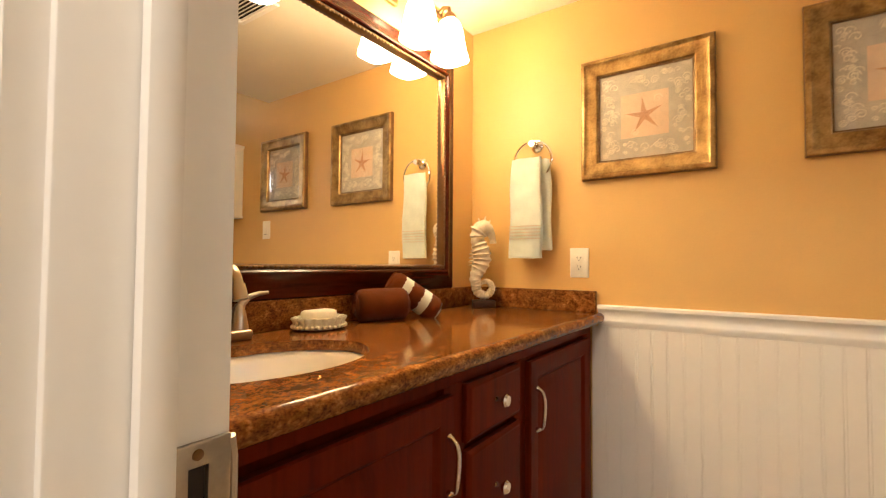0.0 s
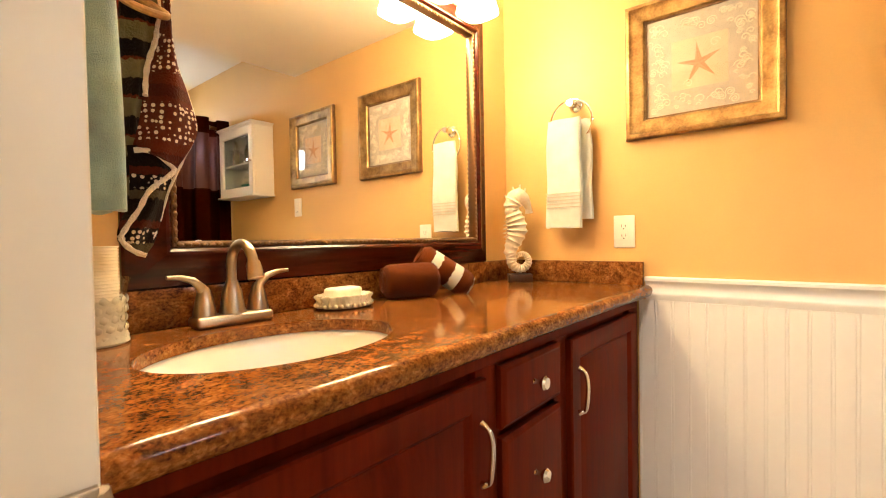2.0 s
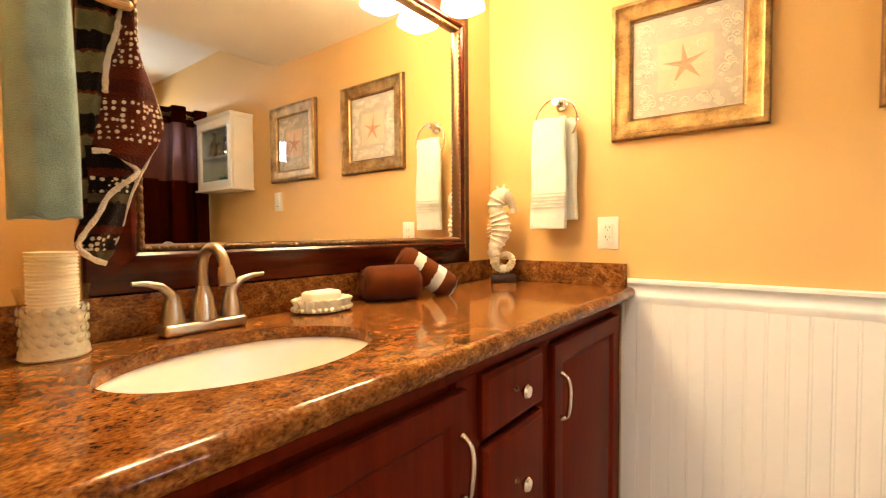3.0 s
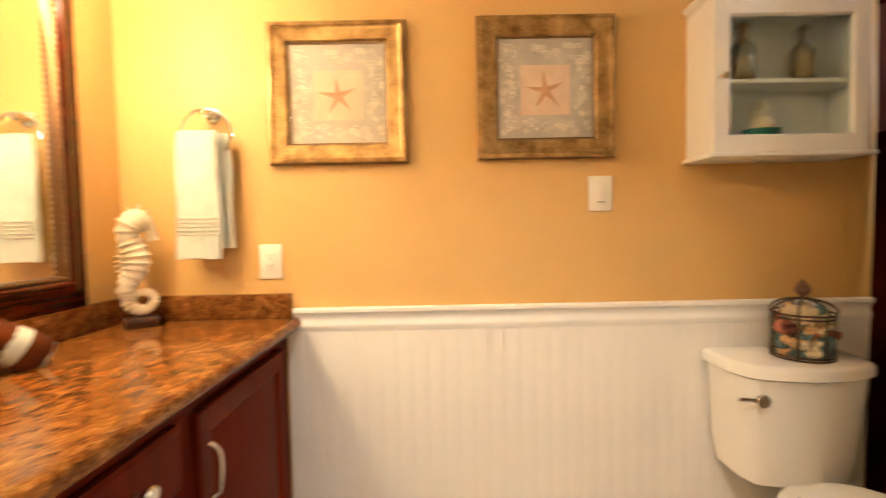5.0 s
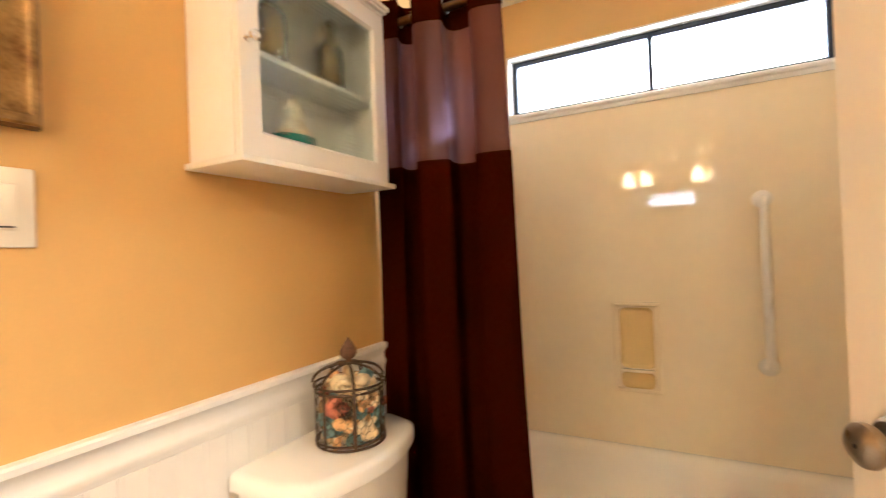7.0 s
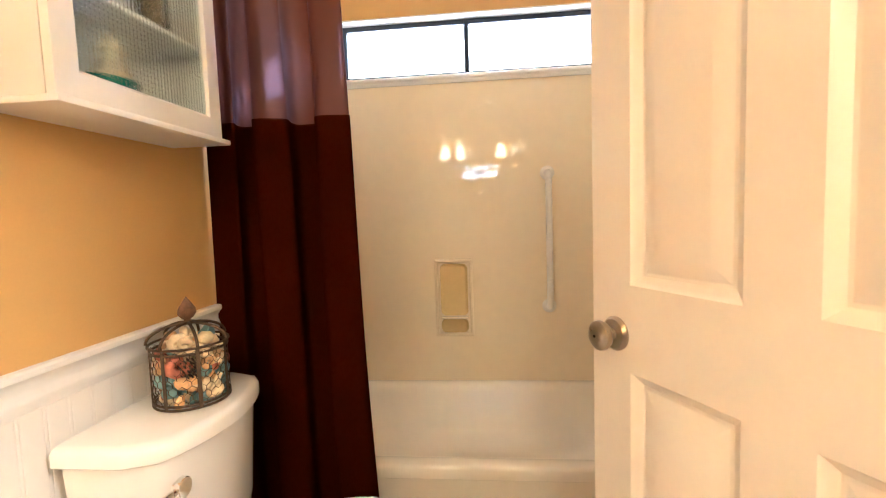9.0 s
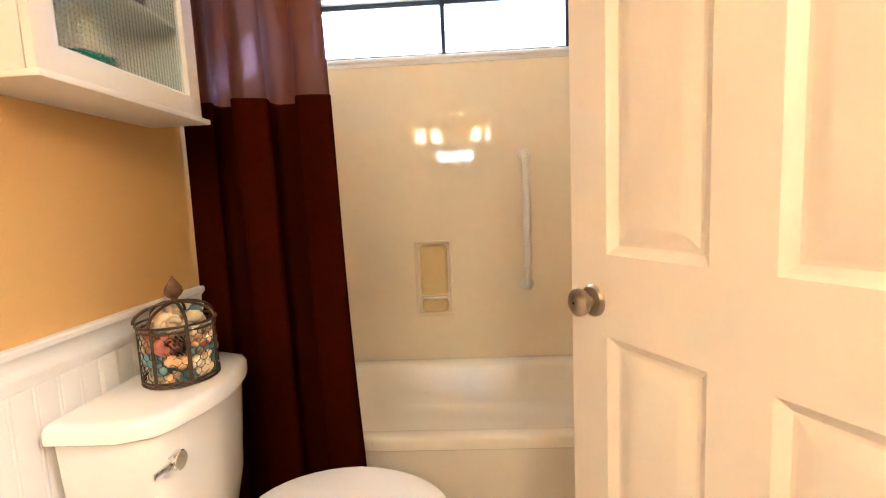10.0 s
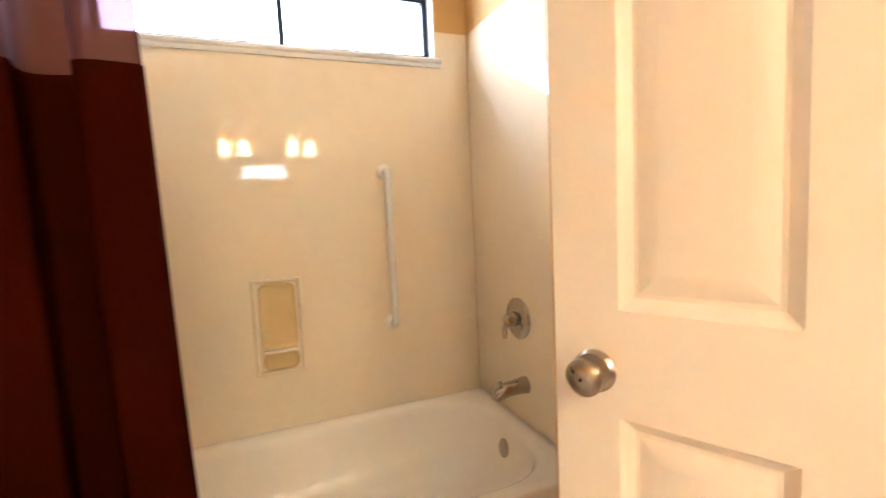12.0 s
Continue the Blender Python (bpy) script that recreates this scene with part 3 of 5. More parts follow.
part("overflow_cover", lathe(B(), [(0.036, 0), (0.036, 0.006), (0.030, 0.010), (0.012, 0.011)], 28, Matrix.Translation((3.07, YT + 0.082, 0.230)) @ pose(0, 0, 0, -78, 0, 0)), STEEL, tub, "round chrome overflow cover")

valve = thing("shower_valve", (3.066, YT, 0.745), "round chrome shower valve with a lever handle", "shower valve")
vm = Matrix.Translation((3.066, YT, 0.745)) @ pose(0, 0, 0, -90, 0, 0)
part("escutcheon", lathe(B(), [(0.082, 0), (0.082, 0.006), (0.074, 0.013), (0.045, 0.018), (0.030, 0.020)], 40, vm), STEEL, valve)
part("hub", lathe(B(), [(0.030, 0.02), (0.028, 0.045), (0.022, 0.06), (0.010, 0.063)], 28, vm), STEEL, valve)
part("lever", tube(B(), [(3.066, YT + 0.05, 0.745), (3.064, YT + 0.066, 0.715), (3.060, YT + 0.070, 0.675)], [0.014, 0.011, 0.008]), STEEL, valve)
spout = thing("tub_spout", (3.03, YT, 0.485), "satin chrome tub spout", "tub spout")
part("body", tube(B(), [(3.03, YT, 0.488), (3.03, YT + 0.03, 0.488), (3.03, YT + 0.09, 0.483), (3.03, YT + 0.125, 0.470), (3.03, YT + 0.135, 0.452)], [0.034, 0.030, 0.027, 0.024, 0.018], 20), STEEL, spout)
part("diverter_knob", lathe(B(), [(0.004, 0), (0.004, 0.02), (0.008, 0.022), (0.008, 0.03), (0.003, 0.032)], 14, Matrix.Translation((3.03, YT + 0.115, 0.492))), STEEL, spout)

head = thing("shower_fixture", (3.066, YT, 2.03), "chrome shower head on an arm above the surround", "shower")
part("flange", lathe(B(), [(0.030, 0), (0.030, 0.004), (0.022, 0.010), (0.012, 0.012)], 24, Matrix.Translation((3.066, YT - 0.012, 2.045)) @ pose(0, 0, 0, -90, 0, 0)), CHROME, head)
part("arm", tube(B(), [(3.066, YT - 0.010, 2.045), (3.066, YT + 0.05, 2.045), (3.066, YT + 0.10, 2.030), (3.066, YT + 0.135, 2.000)], 0.009, 14), CHROME, head)
part("head", lathe(B(), [(0.014, 0.0), (0.018, 0.014), (0.034, 0.034), (0.041, 0.050), (0.041, 0.058), (0.036, 0.060)], 28, Matrix.Translation((3.066, YT + 0.128, 2.008)) @ pose(0, 0, 0, 140, 0, 0)), CHROME, head)

bar = thing("grab_bar", (XE, -1.126, 1.03), "white vertical grab bar on the tub wall", "grab bar")
pts = [(XE - 0.005, -1.126, 1.352), (XE - 0.03, -1.126, 1.352)]
pts += [(XE - 0.03 - 0.018 * math.sin(a), -1.126, 1.334 + 0.018 * math.cos(a)) for a in (0.4, 0.8, 1.2, 1.57)]
pts += [(p[0], p[1], 2.06 - p[2] - 0.0) for p in reversed(pts)]
part("tube", tube(B(), [(x, y, z) for x, y, z in pts], 0.0155, 14), WHITEPLASTIC, bar)
for z in (1.352, 0.708):
    part("flange", lathe(B(), [(0.034, 0), (0.034, 0.006), (0.028, 0.012), (0.017, 0.014)], 24, Matrix.Translation((XE, -1.126, z)) @ pose(0, 0, 0, 0, -90, 0)), WHITEPLASTIC, bar)

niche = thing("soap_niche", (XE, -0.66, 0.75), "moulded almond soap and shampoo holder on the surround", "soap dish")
pl = lambda u, v, p: Vector((XE - p, u, v))
part("frame", ring_frame(B(), [(0, 0.0), (0, 0.006), (0.005, 0.010), (0.014, 0.010), (0.018, 0.004), (0.018, 0.0)], pl, -0.757, -0.566, 0.560, 0.948), ACRYLIC, niche)
# Yellower plastic, with the recess's shade and glow put into the colour.
NICHE = mat("yellower almond with painted recess shade", (0.76, 0.56, 0.26), 0.25, var=0.06, scale=3, bump=0.02, coat=0.3)
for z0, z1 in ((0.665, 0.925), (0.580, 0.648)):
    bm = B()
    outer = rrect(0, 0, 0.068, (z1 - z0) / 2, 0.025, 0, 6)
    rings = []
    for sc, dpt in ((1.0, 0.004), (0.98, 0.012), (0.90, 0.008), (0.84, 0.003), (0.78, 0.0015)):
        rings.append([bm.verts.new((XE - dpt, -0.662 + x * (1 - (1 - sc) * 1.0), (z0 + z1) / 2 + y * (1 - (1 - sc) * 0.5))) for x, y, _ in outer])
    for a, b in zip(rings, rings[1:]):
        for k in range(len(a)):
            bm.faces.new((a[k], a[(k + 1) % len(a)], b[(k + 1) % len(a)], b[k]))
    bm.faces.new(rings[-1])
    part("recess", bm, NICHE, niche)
part("ledge", box(B(), XE - 0.030, XE - 0.001, -0.728, -0.597, 0.650, 0.662, 0.005, 3), ACRYLIC, niche)

# ---- shower curtain ----
ROD_X, ROD_Z = 2.540, 1.925
rod = thing("curtain_rod", (ROD_X, -0.76, ROD_Z), "bronze shower curtain rod across the tub", "curtain rod")
part("tube", tube(B(), [(ROD_X, -0.012, ROD_Z), (ROD_X, -0.5, ROD_Z), (ROD_X, YT + 0.002, ROD_Z)], 0.0125, 16), BRONZE, rod)
for y, rx in ((-0.001, 90), (YT + 0.001, -90)):
    part("flange", lathe(B(), [(0.032, 0), (0.032, 0.008), (0.022, 0.016), (0.014, 0.03)], 24, Matrix.Translation((ROD_X, y, ROD_Z)) @ pose(0, 0, 0, rx, 0, 0)), BRASS, rod)
curtain = thing("shower_curtain", (ROD_X, -0.22, 0.1), "chocolate brown shower curtain drawn aside, with a sheer upper band", "shower curtain")


def fold_point(s, z):
    """A point of the gathered cloth: s runs along it from the wall; wide ridges with deep valleys between."""
    k = (1.98 - z) / 1.9
    width = 0.422 + 0.060 * k
    th0, th1 = -0.5, 4 * math.pi + 1.15
    th = th0 + (th1 - th0) * s
    run = lambda a: 0.62 * a + 0.50 * math.sin(2 * a) + 0.10 * math.sin(a * 0.5 + 1.0)
    u = (run(th) - run(th0)) / (run(th1) - run(th0))
    amp = (0.046 + 0.022 * k) * (0.55 + 0.45 * min(1, s * 4))
    x = ROD_X - 0.010 - amp * math.cos(th) + 0.006 * math.sin(3 * th + 2 * k) + 0.008 * math.sin(9 * s + 5 * k)
    return Vector((x, -0.006 - width * u - 0.004 * math.sin(7 * k) * s, z))


def cloth(z0, z1, nz, thick):
    bm = B()
    ns = 150
    grid = [[bm.verts.new(fold_point(i / ns, z0 + (z1 - z0) * j / nz)) for i in range(ns + 1)] for j in range(nz + 1)]
    for j in range(nz):
        for i in range(ns):
            bm.faces.new((grid[j][i], grid[j][i + 1], grid[j + 1][i + 1], grid[j + 1][i]))
    if thick:
        bmesh.ops.recalc_face_normals(bm, faces=bm.faces)
        bmesh.ops.solidify(bm, geom=list(bm.faces), thickness=thick)
    return bm


part("body", cloth(0.06, 1.462, 26, 0.0025), CURTAIN, curtain, smooth=80)
part("sheer_band", cloth(1.462, 1.868, 8, 0), SHEER, curtain, "sheer translucent brown band", smooth=80)
part("header", cloth(1.868, 1.985, 4, 0.0025), CURTAIN, curtain, smooth=80)
for k in range(8):
    s = (k + 0.25) / 8.2
    c = fold_point(s, ROD_Z)
    ringm = [(ROD_X + 0.021 * math.cos(a), c.y, ROD_Z + 0.021 * math.sin(a)) for a in [2 * math.pi * i / 16 for i in range(16)]]
    part("grommet", tube(B(), ringm, 0.004, 8, True), CHROME, curtain, "metal grommet")

# ---- toilet ----
toilet = thing("toilet", (2.117, -0.35, 0), "white two-piece toilet with its lid closed", "toilet")
KX0, KX1 = 1.930, 2.348


def bowed(x0, x1, yb, yf, bow, z, inset=0.0, n=18):
    """A tank outline: straight at the back, with rounded corners and a bowed front."""
    x0, x1, yb, yf = x0 + inset, x1 - inset, yb - inset * 0.3, yf + inset
    pts = [(x1, yb, z), (x0, yb, z)]
    for k in range(n + 1):
        u = k / n
        edge = min(u, 1 - u)
        x = x0 + (x1 - x0) * u
        y = yf - bow * (1 - (2 * u - 1) ** 2)
        if edge < 0.08:
            y += 0.05 * (1 - edge / 0.08) ** 2
        pts.append((x, y, z))
    return pts


def loft(bm, loops, cap0=True, cap1=True):
    rings = [[bm.verts.new(p) for p in lp] for lp in loops]
    for a, b in zip(rings, rings[1:]):
        for k in range(len(a)):
            bm.faces.new((a[k], a[(k + 1) % len(a)], b[(k + 1) % len(a)], b[k]))
    if cap0:
        bm.faces.new(list(reversed(rings[0])))
    if cap1:
        bm.faces.new(rings[-1])
    return bm


part("tank", loft(B(), [bowed(KX0 + 0.045, KX1 - 0.045, -0.03, -0.185, 0.03, 0.40), bowed(KX0 + 0.03, KX1 - 0.03, -0.03, -0.195, 0.035, 0.48), bowed(KX0 + 0.014, KX1 - 0.014, -0.03, -0.205, 0.04, 0.727)]), TOILET, toilet, smooth=40)
part("tank_lid", loft(B(), [bowed(KX0, KX1, -0.022, -0.208, 0.060, 0.724, 0.008), bowed(KX0, KX1, -0.022, -0.208, 0.060, 0.730, 0.0), bowed(KX0, KX1, -0.022, -0.208, 0.060, 0.754, 0.0), bowed(KX0, KX1, -0.022, -0.208, 0.060, 0.763, 0.005), bowed(KX0, KX1, -0.022, -0.208, 0.060, 0.768, 0.016)]), TOILET, toilet, smooth=50)
lm = Matrix.Translation((1.975, -0.228, 0.672)) @ pose(0, 0, 0, 90, 0, 0)
lever = part("flush_lever", lathe(B(), [(0.009, 0), (0.009, 0.010), (0.019, 0.0105), (0.0195, 0.012), (0.0195, 0.022), (0.018, 0.0235)], 28, lm), CHROME, toilet, "chrome flush lever")
part("arm", box(B(), -0.068, -0.010, -0.246, -0.239, -0.008, 0.006, 0.0025, 2, Matrix.Translation((1.975, 0, 0.672)) @ pose(0, 0, 0, 0, 5, 0)), CHROME, lever)
BCX = 2.117


def egg(hx, yb, yf, z, n=36):
    out = []
    cyc, hy = (yb + yf) / 2, (yb - yf) / 2
    for k in range(n):
        a = 2 * math.pi * k / n
        s = math.sin(a)
        out.append((BCX + hx * math.cos(a) * (1 - 0.10 * max(0, -s)), cyc + hy * s, z))
    return out


part("bowl", loft(B(), [egg(0.12, -0.22, -0.60, 0.0), egg(0.11, -0.22, -0.58, 0.12), egg(0.15, -0.22, -0.68, 0.28), egg(0.18, -0.22, -0.75, 0.39), egg(0.185, -0.21, -0.765, 0.408)]), TOILET, toilet, smooth=50)
part("seat", loft(B(), [egg(0.174, -0.275, -0.757, 0.412), egg(0.177, -0.275, -0.760, 0.420), egg(0.174, -0.275, -0.757, 0.432)]), TOILET, toilet, smooth=50)
part("lid", loft(B(), [egg(0.172, -0.285, -0.757, 0.435), egg(0.176, -0.282, -0.762, 0.446), egg(0.172, -0.286, -0.757, 0.457), egg(0.13, -0.34, -0.70, 0.463)]), TOILET, toilet, smooth=50)

# ---- wall cabinet ----
cab = thing("wall_cabinet", (2.115, -0.07, 1.375), "white wall cabinet with a glass door over the toilet", "cabinet")
CX0, CX1, CY, CZ0, CZ1 = 1.885, 2.350, -0.150, 1.385, 1.835
bm = B()
box(bm, CX0, CX0 + 0.015, CY + 0.018, -0.001, CZ0, CZ1, 0.001)
box(bm, CX1 - 0.015, CX1, CY + 0.018, -0.001, CZ0, CZ1, 0.001)
box(bm, CX0 + 0.015, CX1 - 0.015, -0.008, -0.002, CZ0, CZ1)
part("carcass", bm, WHITE, cab)
bm = B()
for k in range(22):
    x = CX0 + 0.016 + k * (CX1 - CX0 - 0.032) / 22
    box(bm, x + 0.001, x + (CX1 - CX0 - 0.032) / 22 - 0.001, -0.012, -0.0085, CZ0 + 0.002, CZ1 - 0.002)
part("back_panel", bm, WHITE, cab)
part("base", box(B(), CX0 - 0.012, CX1 + 0.012, CY - 0.016, -0.001, CZ0 - 0.014, CZ0 - 0.001, 0.003), WHITE, cab)
prof = [(-0.012, 0.0), (-0.002, 0.0), (0.004, 0.004), (0.012, 0.012), (0.018, 0.016), (0.018, 0.022), (-0.012, 0.022)]
bm = B()
box(bm, CX0, CX1, CY, -0.001, CZ1 + 0.0005, CZ1 + 0.01, 0.001)
box(bm, CX0 - 0.008, CX1 + 0.008, CY - 0.008, -0.001, CZ1 + 0.0105, CZ1 + 0.018, 0.002)
box(bm, CX0 - 0.014, CX1 + 0.014, CY - 0.014, -0.001, CZ1 + 0.0185, CZ1 + 0.030, 0.003)
part("cornice", bm, WHITE, cab)
part("shelf", box(B(), CX0 + 0.016, CX1 - 0.016, CY + 0.022, -0.013, 1.593, 1.605, 0.001), WHITE, cab)
cdoor = part("door", ring_frame(B(), [(0, -0.016), (0, 0.0), (0.002, 0.001), (0.046, 0.001), (0.052, -0.006), (0.052, -0.016)], lambda u, v, p: Vector((u, CY - p, v)), CX0 + 0.001, CX1 - 0.001, CZ0 + 0.001, CZ1 - 0.001), WHITE, cab)
pn = part("pane", box(B(), CX0 + 0.05, CX1 - 0.05, CY + 0.007, CY + 0.010, CZ0 + 0.05, CZ1 - 0.05), REEDED, cdoor, "clear glass pane")
pn.visible_shadow = False
part("knob", lathe(B(), [(0.008, 0), (0.005, 0.006), (0.005, 0.012), (0.011, 0.018), (0.011, 0.024), (0.006, 0.028)], 20, Matrix.Translation((CX0 + 0.020, CY - 0.001, 1.603)) @ pose(0, 0, 0, 90, 0, 0)), CHROME, cdoor, "chrome knob")


def bottle(at, h, r, material, label, kind):
    t = thing(kind, at, label, "bottle")
    x, y, z = at
    m = Matrix.Translation((x, y, z + 0.0005))
    part("body", lathe(B(), [(r * 0.9, 0), (r, h * 0.03), (r, h * 0.52), (r * 0.8, h * 0.62), (r * 0.42, h * 0.70), (r * 0.36, h * 0.84), (r * 0.46, h * 0.86)], 24, m), material, t)
    part("stopper", lathe(B(), [(r * 0.25, h * 0.861), (r * 0.3, h * 0.88), (r * 0.5, h * 0.94), (r * 0.3, h), (r * 0.08, h * 1.01)], 18, m), material, t)


bottle((2.003, -0.100, 1.605), 0.175, 0.036, BOTTLE, "mottled gold glass bottle on the cabinet shelf", "glass_bottle")
bottle((2.190, -0.095, 1.605), 0.165, 0.036, BOTTLE, "squat mottled gold glass bottle on the cabinet shelf", "glass_bottle")
part("bottom_board", box(B(), CX0 + 0.016, CX1 - 0.016, CY + 0.022, -0.013, CZ0 + 0.001, CZ0 + 0.012), WHITE, cab)
aq = thing("candle_dish", (2.075, -0.085, CZ0), "aqua glass dish holding a pale shell ornament", "dish")
part("dish", lathe(B(), [(0.045, 0.0126), (0.052, 0.030), (0.056, 0.078), (0.052, 0.078), (0.046, 0.050), (0.01, 0.040)], 30, Matrix.Translation((2.075, -0.085, CZ0)), sy=0.72), AQUA, aq)
part("ornament", lathe(B(), [(0.03, 0.041), (0.036, 0.09), (0.022, 0.115), (0.026, 0.135), (0.012, 0.16), (0.003, 0.175)], 20, Matrix.Translation((2.075, -0.085, CZ0))), SEAHORSE, aq, "pale carved ornament")

# ---- vanity ----
van = thing("vanity_cabinet", (0.3, -0.78, 0), "cherry wood vanity cabinet with doors and drawers", "vanity")
VF, VY0, VY1, VZ = 0.555, YS + 0.004, -0.004, 0.852
for y0, y1 in ((VY0, VY0 + 0.016), (VY1 - 0.016, VY1), (-0.958, -0.942), (-0.626, -0.610)):
    part("side_panel", box(B(), XM + 0.013, VF - 0.041, y0, y1, 0.117, VZ), CHERRY, van)
part("bottom_panel", box(B(), XM + 0.004, VF - 0.02, VY0, VY1, 0.10, 0.116), CHERRY, van)
part("back_panel", box(B(), XM + 0.004, XM + 0.012, VY0, VY1, 0.117, VZ), CHERRY, van)
part("front_liner", box(B(), VF - 0.040, VF - 0.0205, VY0, VY1, 0.117, VZ - 0.001), CHERRY, van)
part("toe_kick", box(B(), XM + 0.004, VF - 0.08, VY0, VY1, 0.0, 0.099), CHERRY, van)
D1, D2, D3 = (-1.560, -0.963), (-0.908, -0.650), (-0.590, -0.082)
bm = B()
for y0, y1, z0, z1 in ((VY0, VY1, 0.815, VZ), (VY0, VY1, 0.10, 0.145), (VY0, -1.550, 0.145, 0.815), (-0.974, -0.898, 0.145, 0.815), (-0.656, -0.580, 0.145, 0.815), (-0.092, VY1, 0.145, 0.815)):
    box(bm, VF - 0.0195, VF, y0, y1, z0, z1, 0.0012)
part("face_frame", bm, CHERRY, van)


def vplane(u, v, p):
    return Vector((VF + p, u, v))


PANEL = [(0, 0.001), (0, 0.015), (0.003, 0.019), (0.048, 0.019), (0.054, 0.016), (0.058, 0.010), (0.062, 0.008), (0.062, 0.001)]


def raised_door(y0, y1, z0, z1, pull_y, pull_z0, pull_z1):
    d = part("door", ring_frame(B(), PANEL, vplane, y0, y1, z0, z1), CHERRY, van)
    bm = B()
    loops = []
    for i, p in ((0.061, 0.002), (0.061, 0.008), (0.064, 0.009), (0.090, 0.0155), (0.094, 0.0165)):
        loops.append([vplane(y0 + i, z0 + i, p), vplane(y1 - i, z0 + i, p), vplane(y1 - i, z1 - i, p), vplane(y0 + i, z1 - i, p)])
    part("panel", loft(bm, loops), CHERRY, d)
    if pull_y:
        zc, h = (pull_z0 + pull_z1) / 2, (pull_z1 - pull_z0) / 2
        pts = [(VF + 0.0195 + 0.004, pull_y, pull_z0), (VF + 0.032, pull_y, pull_z0 + 0.004)]
        pts += [(VF + 0.032 + 0.014 * math.cos(a) ** 0.7, pull_y + 0.002 * math.sin(3 * a), zc + h * 0.93 * math.sin(a)) for a in [radians(-78 + 12 * k) for k in range(14)]]
        pts += [(VF + 0.032, pull_y, pull_z1 - 0.004), (VF + 0.0195 + 0.004, pull_y, pull_z1)]
        n = len(pts)
        rad = [0.0075, 0.0062] + [0.0040 + 0.0016 * math.cos(math.pi * (k - 6.5) / 15) for k in range(n - 4)] + [0.0062, 0.0075]
        part("pull", tube(B(), pts, rad, 12), CHROME, d, "curved chrome pull")
    return d


raised_door(D1[0], D1[1], 0.135, 0.803, -0.990, 0.616, 0.728)
raised_door(D3[0], D3[1], 0.135, 0.806, -0.560, 0.616, 0.730)
for z0, z1, zk in ((0.686, 0.812, 0.753), (0.430, 0.668, 0.555), (0.135, 0.412, 0.28)):
    bm = B()
    loops = []
    for i, p in ((0, 0.001), (0, 0.013), (0.006, 0.0165), (0.010, 0.019), (0.014, 0.0195)):
        loops.append([vplane(D2[0] + i, z0 + i, p), vplane(D2[1] - i, z0 + i, p), vplane(D2[1] - i, z1 - i, p), vplane(D2[0] + i, z1 - i, p)])
    dr = part("drawer_front", loft(bm, loops), CHERRY, van)
    part("knob", lathe(B(), [(0.007, 0), (0.005, 0.006), (0.005, 0.014), (0.013, 0.020), (0.0155, 0.026), (0.012, 0.031), (0.004, 0.033)], 22, Matrix.Translation((VF + 0.0195, -0.785, zk)) @ pose(0, 0, 0, 0, 90, 0)), CHROME, dr, "round chrome knob")

# countertop with an oval cut-out and rounded front
SX, SY_, SA, SB = 0.328, -1.232, 0.160, 0.220
CF = 0.588
top = thing("countertop", (0.3, -0.78, VZ), "polished brown granite countertop with a backsplash", "countertop")
bm = B()
outer = [(XM + 0.002, VY0), (CF, VY0), (CF, VY1), (XM + 0.002, VY1)]
ov = [bm.verts.new((x, y, ZC)) for x, y in outer]
NS = 56
iv = [bm.verts.new((SX + SA * math.cos(2 * math.pi * k / NS), SY_ + SB * math.sin(2 * math.pi * k / NS), ZC)) for k in range(NS)]
ed = [bm.edges.new((ov[k], ov[(k + 1) % 4])) for k in range(4)] + [bm.edges.new((iv[k], iv[(k + 1) % NS])) for k in range(NS)]
bmesh.ops.triangle_fill(bm, edges=ed, use_beauty=True)
inside = [f for f in bm.faces if ((f.calc_center_median().x - SX) / SA) ** 2 + ((f.calc_center_median().y - SY_) / SB) ** 2 < 0.98]
bmesh.ops.delete(bm, geom=inside, context="FACES_ONLY")
lo = [bm.verts.new((SX + (SA + 0.002) * math.cos(2 * math.pi * k / NS), SY_ + (SB + 0.002) * math.sin(2 * math.pi * k / NS), ZC - 0.003)) for k in range(NS)]
lo2 = [bm.verts.new((v.co.x, v.co.y, ZC - 0.024)) for v in lo]
for a, b in ((iv, lo), (lo, lo2)):
    for k in range(NS):
        bm.faces.new((a[k], a[(k + 1) % NS], b[(k + 1) % NS], b[k]))
nose = [(CF + 0.020 * math.sin(a) * 1.0, ZC - 0.020 + 0.020 * math.cos(a)) for a in [radians(15 * k) for k in range(13)]]
r0 = [bm.verts.new((x, VY0, z)) for x, z in [(CF, ZC)] + nose[1:] + [(CF - 0.03, ZC - 0.040)]]
r1 = [bm.verts.new((x, VY1, z)) for x, z in [(CF, ZC)] + nose[1:] + [(CF - 0.03, ZC - 0.040)]]
for k in range(len(r0) - 1):
    bm.faces.new((r0[k], r0[k + 1], r1[k + 1], r1[k]))
part("slab", bm, GRANITE, top)
bm = B()
box(bm, XM + 0.001, XM + 0.021, VY0, VY1, ZC + 0.0005, ZC + 0.080, 0.0015)
part("backsplash", bm, GRANITE, top)
part("side_splash", box(B(), XM + 0.0215, 0.578, VY1 - 0.020, VY1 + 0.003, ZC + 0.0005, ZC + 0.080, 0.0015), GRANITE, top)

